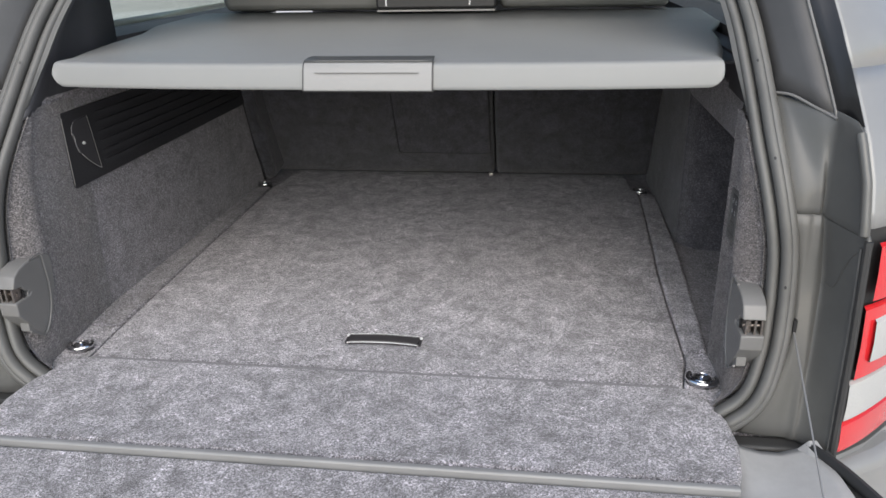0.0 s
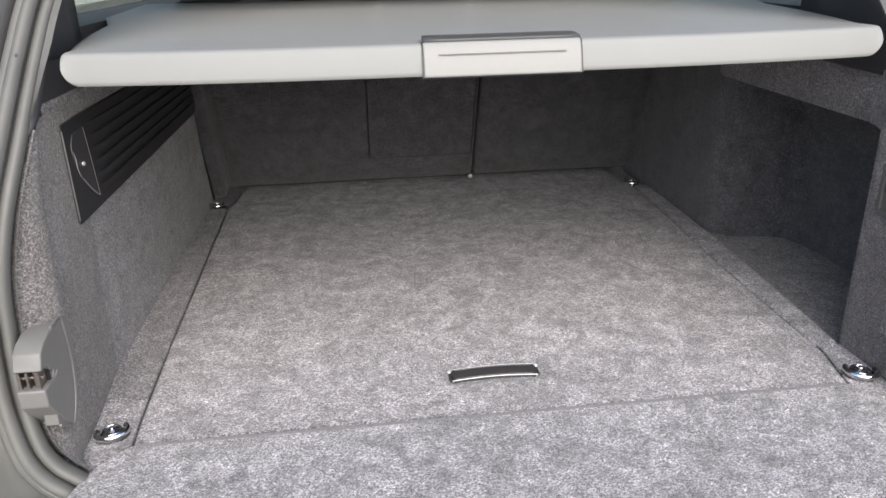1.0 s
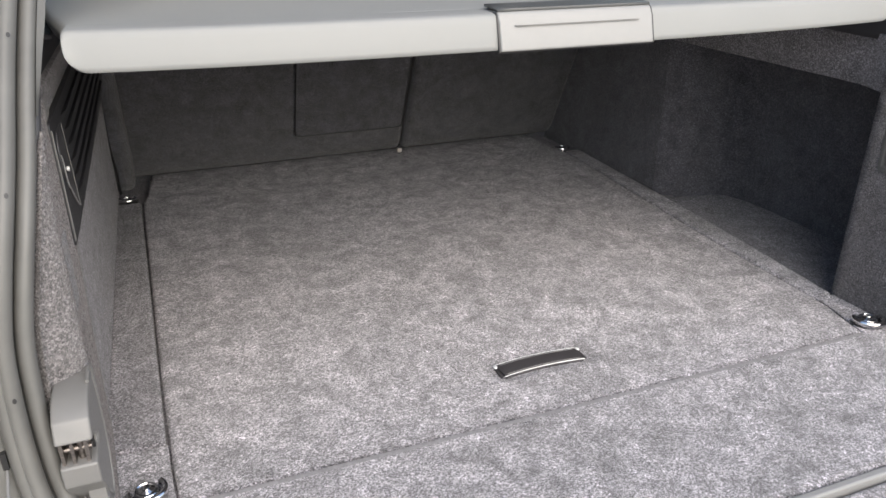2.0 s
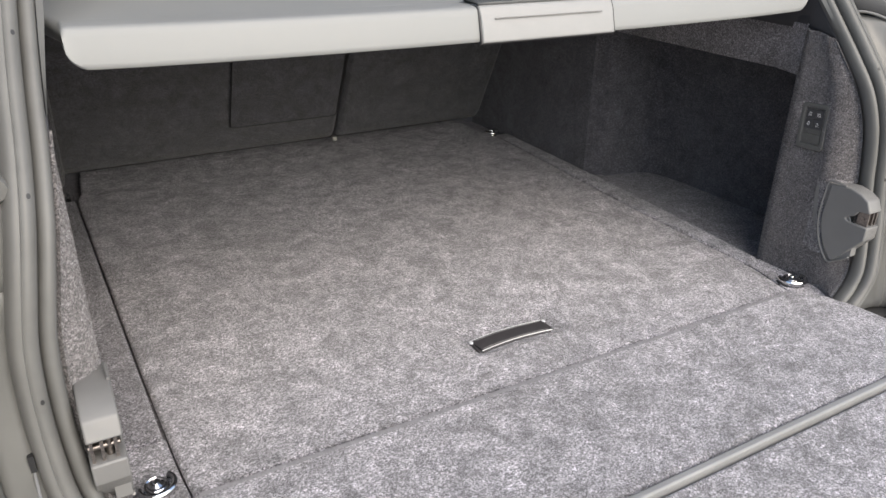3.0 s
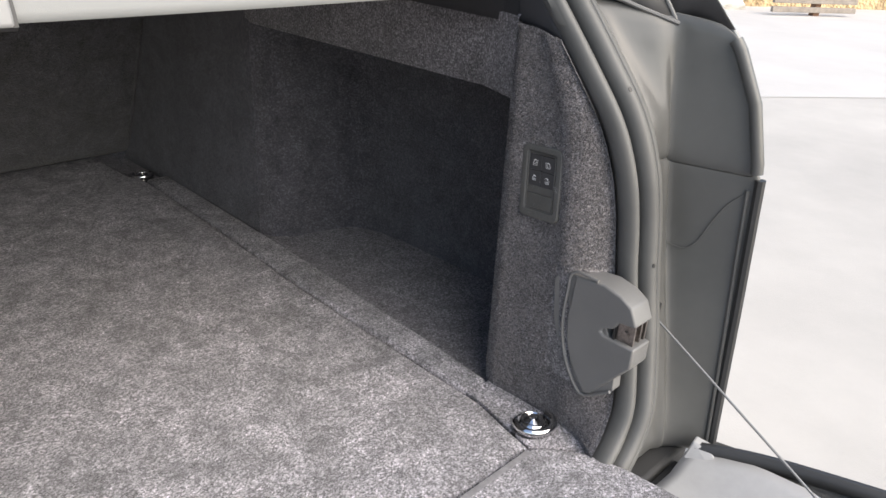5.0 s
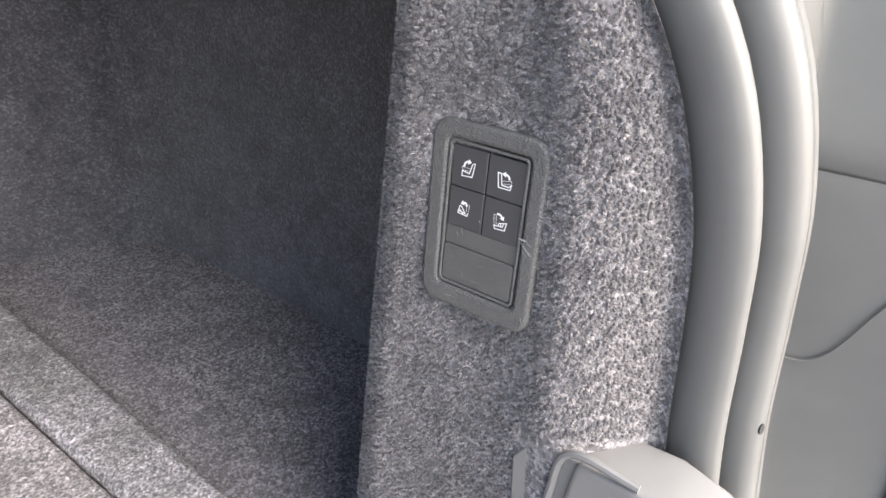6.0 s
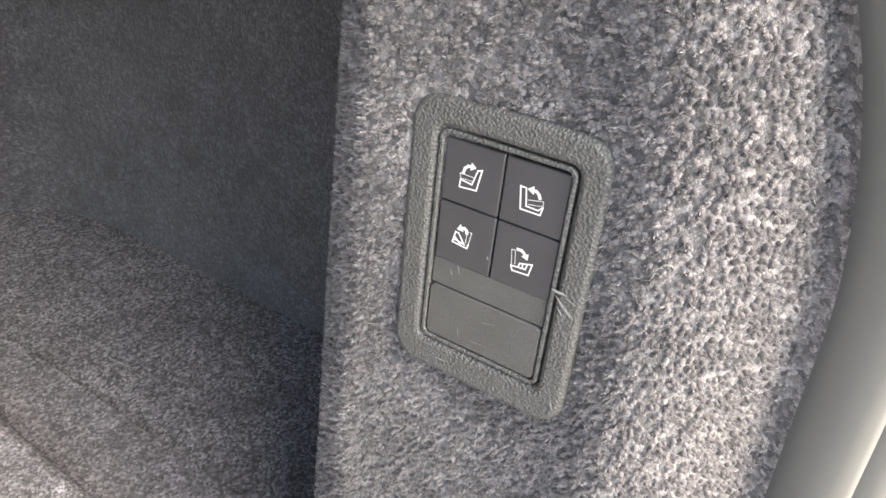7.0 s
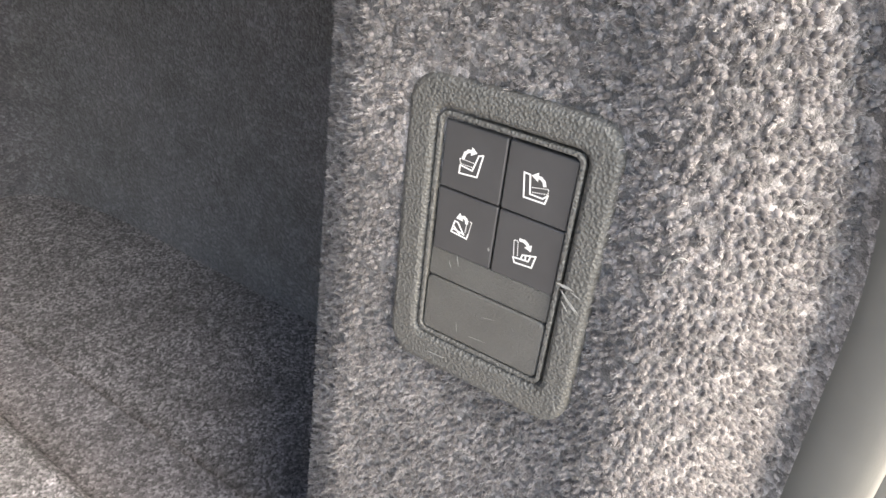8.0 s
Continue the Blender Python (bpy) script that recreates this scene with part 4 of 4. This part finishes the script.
    part("edge_bead", sweep(bead_line, ring(0.0022, 0.0022, 8), (0, -1, 0.01)), M["paint_in"], body, "raised painted bead")
    stop = Vector((0.622, 0.004, 0.386))
    rows = [[(s * (stop.x + r * math.cos(a)), stop.y - d, stop.z + r * math.sin(a)) for a in (2 * math.pi * i / 24 for i in range(25))] for r, d in ((0.0115, -0.004), (0.0115, 0.018), (0.0100, 0.0200), (0.0002, 0.0206))]
    if s < 0:
        part("bump_stop", sheet(rows), M["rubber"], body, "round rubber bump stop")
    # inner wall under the side window, and the window itself
    part("inner_side", box((min(s * 0.80, s * 0.66), 0.46, 0.475) if s > 0 else (-0.80, 0.46, 0.475), (0.80, 2.4, 0.497) if s > 0 else (-0.66, 2.4, 0.497)), M["pillar"], body, "dark window sill trim")
    win = thing("side_window", (s * 0.78, 1.3, 0.72), "clear side window of the car", "window", "side windows")
    m, nt, p = mat_base("window_glass", (0.72, 0.78, 0.72), 0.0)
    p.inputs["Transmission Weight"].default_value = 1.0
    g = part("pane", box((min(s * 0.776, s * 0.78), 0.46, 0.497), (max(s * 0.776, s * 0.78), 2.3, 0.93)), m, win)
    g.visible_shadow = False

part("roof", box((-0.70, 0.44, 0.93), (0.70, 2.6, 0.97)), M["paint"], body, "grey roof", bevel=0.01)
part("bulkhead", box((-0.80, 2.4, -0.3), (0.80, 2.45, 0.93)), M["pillar"], body, "dark cabin front")
part("cabin_floor", box((-0.80, 1.26, -0.34), (0.80, 2.45, -0.30)), M["pillar"], body, "dark cabin floor")
part("sill", box((-0.70, -0.115, -0.12), (0.70, -0.085, -0.035)), M["rubber_dark"], body, "dark sill under the tailgate", bevel=0.006)
part("bumper", prism([(-0.9, 0.0), (-0.80, -0.08), (-0.7, -0.138), (0.7, -0.138), (0.80, -0.08), (0.9, 0.0)], -0.45, -0.062), M["paint"], body, "grey bumper", bevel=0.02)

# ---------------------------------------------------------------- lower tailgate, let down
gate = thing("tailgate", (0, -0.15, -0.05), "lowered tailgate with a grey carpeted inner face", "tailgate")
flap = [(-0.512, -0.0190), (0.512, -0.0190), (0.530, -0.036), (0.548, -0.065), (0.560, -0.11), (0.563, -0.17), (0.553, -0.23), (0.541, -0.262),
        (-0.541, -0.262), (-0.553, -0.23), (-0.563, -0.17), (-0.560, -0.11), (-0.548, -0.065), (-0.530, -0.036)]
bm = prism(flap, -0.03, 0.003)
for v in bm.verts:
    if v.co.z > 0:
        v.co.z += 0.009 * (-0.019 - v.co.y) / 0.243
part("carpet_flap", bm, M["carpet"], gate, bevel=0.008)
part("binding", box((-0.505, -0.0293, 0.0), (0.505, -0.0203, 0.0034)), M["carpet_edge"], gate, "smooth grey binding strip", bevel=0.0015)
part("hinge_strip", box((-0.541, -0.2752, -0.004), (0.541, -0.2642, 0.0140)), M["strip"], gate, "smooth grey edge strip", bevel=0.003)
lower = [(-0.545, -0.2772), (0.545, -0.2772), (0.585, -0.293), (0.607, -0.325), (0.612, -0.37), (0.60, -0.45), (0.57, -0.62), (-0.57, -0.62), (-0.60, -0.45), (-0.612, -0.37), (-0.607, -0.325), (-0.585, -0.295)]
part("inner_carpet", prism(lower, -0.03, 0.006), M["carpet"], gate, bevel=0.006)
rim_pts = [(0.671, -0.134, -0.018), (0.695, -0.20, -0.008), (0.722, -0.30, 0.0), (0.748, -0.39, 0.002), (0.765, -0.50, 0.0), (0.76, -0.60, -0.01), (0.72, -0.68, -0.02), (0.5, -0.72, -0.03), (0, -0.73, -0.03)]
for s, side in SIDES:
    rim = curve([(s * x, y, z) for x, y, z in rim_pts], 6)
    part("rim", sweep(rim, ring(0.008, 0.010, 10), (0, 0, 1)), M["rubber_dark"], gate, "dark rubber rim")
    rows = []
    for y in np.linspace(-0.128, -0.385, 20):
        y = float(y)
        xi = float(np.interp(-y, (0.1, 0.13, 0.2, 0.262, 0.281, 0.297, 0.335, 0.385), (0.552, 0.555, 0.552, 0.535, 0.590, 0.636, 0.658, 0.672)))
        xo = float(np.interp(-y, (0.1, 0.134, 0.20, 0.25, 0.30, 0.335, 0.385), (0.655, 0.671, 0.690, 0.694, 0.684, 0.678, 0.690))) - 0.004
        zo = float(np.interp(-y, (0.1, 0.134, 0.20, 0.30, 0.385), (-0.03, -0.018, -0.008, -0.006, -0.026)))
        rows.append([(s * (xi + (xo - xi) * u), y, d + zo * u) for u, d in ((0, -0.016), (0.2, -0.024), (0.45, -0.026), (0.7, -0.022), (0.9, -0.010), (1, -0.002))])
    part("rim_channel", sheet([[(s * x, y, z) for x, z in ((0.60, -0.036), (0.68, -0.036), (xr, -0.030), (xr + 0.012, -0.006))] for y, xr in ((-0.15, 0.675), (-0.22, 0.695), (-0.30, 0.715), (-0.40, 0.742), (-0.5, 0.757))]), M["panel"], gate, "dark channel inside the rim")
    part("frame", sheet(rows), M["light_plastic"], gate, "pale grey painted frame", thick=0.003)
    inner = curve([(s * x, y, 0.004) for x, y in ((0.560, -0.287), (0.592, -0.299), (0.612, -0.328), (0.616, -0.37), (0.606, -0.45), (0.575, -0.62))], 6)
    outline = curve([(s * x, y, 0.0) for x, y in ((0.600, -0.281), (0.638, -0.297), (0.660, -0.335), (0.672, -0.385), (0.676, -0.46), (0.66, -0.64))], 6)
    lip_rows = []
    for i, (a, b) in enumerate(zip(inner, outline)):
        h = min(1.0, i / 9)
        lip_rows.append([a + Vector((0, 0, -0.02)), a + Vector((0, 0, -0.012 * (1 - h)))] + [a.lerp(b, u) + Vector((0, 0, d * h - 0.012 * (1 - h))) for u, d in ((0.2, 0.012), (0.5, 0.017), (0.8, 0.012), (1.0, 0.0))] + [b + Vector((0, 0, -0.03))])
    part("inner_lip", sheet(lip_rows), M["light_plastic"], gate, "pale glossy inner lip", thick=0.003)
    line = [a.lerp(b, 0.62) + Vector((0, 0, 0.0165)) for a, b in zip(inner, outline)]
    part("lip_groove", sweep(line[9:], ring(0.0045, 0.0016, 8), (0, 0, 1)), M["rubber_dark"], gate, "dark groove in the lip")
    rows = []
    for a, b in zip(outline, curve([(s * x, y, z) for x, y, z in ((0.720, -0.292, -0.004), (0.729, -0.325, 0.0), (0.745, -0.385, 0.0), (0.757, -0.45, 0.0), (0.764, -0.52, 0.0), (0.75, -0.64, -0.014))], 6)):
        rows.append([a + Vector((0, 0, -0.004)), a.lerp(b, 0.15) + Vector((0, 0, -0.03)), a.lerp(b, 0.8) + Vector((0, 0, -0.03)), b + Vector((0, 0, -0.004))])
    part("trough", sheet(rows), M["panel"], gate, "dark trough inside the rim", thick=0.003)
    peak = [(0.650, -0.128, -0.03), (0.682, -0.125, -0.03), (0.692, -0.168, -0.03), (0.660, -0.172, -0.03), (0.668, -0.131, -0.006), (0.680, -0.129, -0.006), (0.685, -0.150, -0.010), (0.672, -0.154, -0.011)]
    part("hinge_cover", bm_of([(s * x, y, z) for x, y, z in peak], [(0, 1, 5, 4), (1, 2, 6, 5), (2, 3, 7, 6), (3, 0, 4, 7), (4, 5, 6, 7)]), M["light_plastic"], gate, "pale wedge-shaped hinge cover", smooth=False, bevel=0.002)
    part("hinge_pocket", box((min(s * 0.555, s * 0.668), -0.140, -0.058), (max(s * 0.555, s * 0.668), -0.116, -0.045)), M["black"], gate, "dark hinge pocket")
part("outer_skin", prism([(-0.68, -0.11), (0.68, -0.11), (0.76, -0.4), (0.76, -0.62), (0.68, -0.72), (-0.68, -0.72), (-0.76, -0.62), (-0.76, -0.4)], -0.085, -0.06), M["paint"], gate, "grey painted skin", bevel=0.01)

for s, side in SIDES:
    wire = thing("support_cable", (s * 0.645, -0.07, 0.13), "thin steel cable holding the lowered tailgate", "cable", "tailgate cables")
    a, b = Vector((s * 0.645, -0.070, 0.134)), Vector((s * 0.632, -0.311, 0.008))
    part("wire", sweep([a.lerp(b, i / 8) for i in range(9)], ring(0.0013, 0.0013, 8), (s, 0, 0.1)), M["cable"], wire)
    part("anchor", box((min(s * 0.6425, s * 0.6475), -0.0705, 0.135), (max(s * 0.6425, s * 0.6475), -0.055, 0.153)), M["black"], wire, "dark cable slot")

# ---------------------------------------------------------------- far garden wall
M["stone"] = grained("pale_stone", (0.70, 0.67, 0.60), 0.9, 40, 0.02, blotch=0.3, wear=3.0)
M["bank"] = grained("dry_bank", (0.50, 0.36, 0.20), 0.95, 14, 0.1, blotch=0.5, wear=5.0)
M["soil"] = grained("dry_soil", (0.30, 0.25, 0.16), 0.95, 60, 0.01, blotch=0.3)
M["timber"] = grained("weathered_timber", (0.27, 0.235, 0.20), 0.8, 90, 0.002, blotch=0.3, wear=8.0)
M["post"] = grained("brown_timber", (0.19, 0.10, 0.06), 0.8, 90, 0.002, blotch=0.3, wear=8.0)
M["leaf"] = grained("dry_leaf", (0.24, 0.25, 0.10), 0.8, 30, 0.0, blotch=0.4, wear=6.0)
M["apron"] = grained("white_concrete", (0.53, 0.505, 0.475), 0.9, 160, 0.0008, blotch=0.08, wear=0.7)
apron = part("pavement", sheet([[(x, y, 0.004) for x in (-25, -8, 0, 8, 25)] for y in (0, 2.5, 5, 7.5)]), M["apron"], None, "paler concrete slab across the yard")
apron.matrix_world = pose(5.72, 2.41, GROUND, 0, 0, -34)
tagged(apron, "", "pavement", "", "structure")
WALL = pose(11.0, 6.25, GROUND, 0, 0, -31)
far = part("garden_wall", box((-6, 0.10, 0), (1.6, 0.5, 0.30)), M["soil"], None, "low rockery of pale rough stones across the yard")
far.matrix_world = WALL
tagged(far, "", "wall", "", "structure")
random.seed(5)
shapes = []
for k in range(8):
    bm = bmesh.new()
    bmesh.ops.create_icosphere(bm, subdivisions=2, radius=0.5)
    for v in bm.verts:
        d = v.co.normalized()
        v.co = d * (0.46 + 0.20 * noise.noise(d * 1.3 + Vector((k * 3.1, 0, 0))) + 0.07 * noise.noise(d * 4 + Vector((0, k * 2.3, 0))))
        v.co.z = max(v.co.z, -0.33)
    me = bpy.data.meshes.new("stone")
    bm.to_mesh(me)
    bm.free()
    me.materials.append(M["stone"])
    shapes.append(me)
for depth, height, first in ((0.06, 0.13, -5.9), (0.26, 0.31, -5.7)):
    along = first
    while along < 1.7:
        w = random.uniform(0.30, 0.85)
        ob = new("stone", random.choice(shapes))
        ob.matrix_world = WALL @ Matrix.LocRotScale((along + w / 2, depth + random.uniform(-0.04, 0.04), height + random.uniform(-0.03, 0.03)), Euler((random.uniform(-0.3, 0.3), random.uniform(-0.2, 0.2), random.uniform(-0.5, 0.5))), (w * 1.12, random.uniform(0.28, 0.42), random.uniform(0.28, 0.40)))
        ob.parent = far
        ob.matrix_parent_inverse = WALL.inverted()
        along += w * 0.66
leaves = []
for i in range(70):
    c = Vector((random.uniform(-5.5, 1.7), random.uniform(0.10, 0.40), random.uniform(0.30, 0.46)))
    for j in range(14):
        a, lean = random.uniform(0, 6.28), random.uniform(0.3, 1.0)
        tip = c + Vector((math.cos(a) * lean * 0.16, math.sin(a) * lean * 0.16, random.uniform(0.03, 0.14)))
        wide = Vector((-math.sin(a), math.cos(a), 0)) * 0.018
        leaves.append([c, c.lerp(tip, 0.55) + wide, tip, c.lerp(tip, 0.55) - wide])
plants = part("low_plants", bm_of([p for leaf in leaves for p in leaf], [(4 * i, 4 * i + 1, 4 * i + 2, 4 * i + 3) for i in range(len(leaves))]), M["leaf"], None, "low dry yellow-green plants among the stones")
plants.matrix_world = WALL
tagged(plants, "", "plants", "", "stuff")
bench = thing("timber_rail", WALL @ Vector((2.9, -0.7, 0)), "weathered grey timber rails on a brown post beside the rockery", "fence")
for z in (0.06, 0.20):
    b = part("rail", box((2.15, -0.74, z), (3.75, -0.68, z + 0.085)), M["timber"], None, bevel=0.008)
    b.parent, b.matrix_parent_inverse, b.matrix_basis = bench, bench.matrix_world.inverted(), WALL
b = part("post", box((2.98, -0.68, -0.01), (3.10, -0.57, 0.75)), M["post"], None, "dark brown post", bevel=0.008)
b.parent, b.matrix_parent_inverse, b.matrix_basis = bench, bench.matrix_world.inverted(), WALL
bank_rows = []
for j, (d, h) in enumerate(((0.42, -0.15), (0.5, 0.34), (0.75, 0.75), (1.4, 1.15), (3.0, 1.7), (6.0, 2.2))):
    bank_rows.append([(float(x), d, h + 0.12 * noise.noise(Vector((x * 1.3, d * 2, 1)))) for x in np.linspace(-8, 16, 60)])
bank = part("bank", sheet(bank_rows), M["bank"], None, "dry brown planted bank behind the low stone wall")
bank.matrix_world = WALL
tagged(bank, "", "ground", "", "structure")

# ---------------------------------------------------------------- pile of the pillar carpet
def pile(grid, spacing, z_from, z_to, seed, blades=5, length=0.0019, keep=None):
    """Tufts of cut yarn standing on a grid of points: each a small knot with a few loose ends."""
    rng = np.random.default_rng(seed)
    n, k, _ = grid.shape
    verts, faces, tone = [], [], []
    for i in range(n - 1):
        for j in range(k - 1):
            a, b, c, d = grid[i, j], grid[i, j + 1], grid[i + 1, j + 1], grid[i + 1, j]
            nrm = np.cross(b - a, d - a)
            area = np.linalg.norm(nrm)
            if area < 1e-9 or not z_from < a[2] < z_to:
                continue
            nrm = nrm / area
            if nrm[0] > 0.3 or nrm[1] > 0.95:
                nrm = -nrm
            want = area / spacing ** 2
            for _ in range(int(want) + (rng.random() < want % 1)):
                u, v = rng.random(2)
                p = (a * (1 - u) + b * u) * (1 - v) + (d * (1 - u) + c * u) * v
                if keep and not keep(p):
                    continue
                t1 = np.cross(nrm, (0.0, 0.3, 1.0))
                t1 /= np.linalg.norm(t1)
                t2 = np.cross(nrm, t1)
                lean = (t1 * rng.normal(0, 0.24) + t2 * (rng.normal(0, 0.24) - 0.1))
                base = len(verts)
                turn, r, h = rng.random() * 6.28, spacing * rng.uniform(0.40, 0.58), length * rng.uniform(0.34, 0.6)
                for q in range(5):
                    w = turn + q * 1.2566
                    verts.append(p + (t1 * math.cos(w) + t2 * math.sin(w)) * r - nrm * 0.0002)
                for q in range(5):
                    w = turn + 0.6 + q * 1.2566
                    verts.append(p + (t1 * math.cos(w) + t2 * math.sin(w)) * r * 0.8 + (nrm + lean * 0.4) * h * 0.7)
                verts.append(p + (nrm + lean * 0.6) * h)
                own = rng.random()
                # knots darkened in tone to paint the shade down between the tufts
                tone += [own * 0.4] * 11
                for q in range(5):
                    q2 = (q + 1) % 5
                    faces += [(base + q, base + q2, base + 5 + q), (base + q2, base + 5 + q2, base + 5 + q), (base + 5 + q, base + 5 + q2, base + 10)]
                for _b in range(blades):
                    w = rng.random() * 6.28
                    o = t1 * math.cos(w) + t2 * math.sin(w)
                    side = (t1 * -math.sin(w) + t2 * math.cos(w)) * (0.00007 if blades > 8 else 0.00012)
                    root = p + o * r * rng.uniform(0.0, 0.9) + nrm * h * 0.4
                    tip = p + o * r * rng.uniform(0.3, 1.35) + (nrm + lean * 0.9) * length * rng.uniform(0.6, 1.05)
                    base = len(verts)
                    verts += [root - side, root + side, tip + side * 0.5, tip - side * 0.5]
                    faces.append((base, base + 1, base + 2, base + 3))
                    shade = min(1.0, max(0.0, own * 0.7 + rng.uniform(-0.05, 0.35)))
                    # painted highlight along each blade: darker root, paler tip
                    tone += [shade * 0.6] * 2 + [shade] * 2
    me = bpy.data.meshes.new("pile")
    me.from_pydata([tuple(v) for v in verts], [], faces)
    me.attributes.new("tone", "FLOAT", "POINT").data.foreach_set("value", tone)
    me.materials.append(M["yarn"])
    for p in me.polygons:
        p.use_smooth = True
    return me


def clear_of_fittings(p):
    y, z = p[1], p[2]
    a, b = (y - 0.0512) - (z - 0.2705) * 0.061, (z - 0.2705) + (y - 0.0512) * 0.061
    return not (abs(a) < 0.0262 and abs(b) < 0.0393) and not (y < 0.018 and 0.06 < z < 0.193 and y > -0.05)


for s, side in SIDES:
    trim, grid = PILLARS[s]
    near = s > 0
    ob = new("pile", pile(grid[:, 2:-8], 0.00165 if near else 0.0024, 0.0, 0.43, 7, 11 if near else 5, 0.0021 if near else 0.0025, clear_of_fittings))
    ob.parent = trim
    ob.matrix_parent_inverse = trim.matrix_world.inverted()
    tagged(ob, "short tufts of mixed grey yarn", kind="stuff")
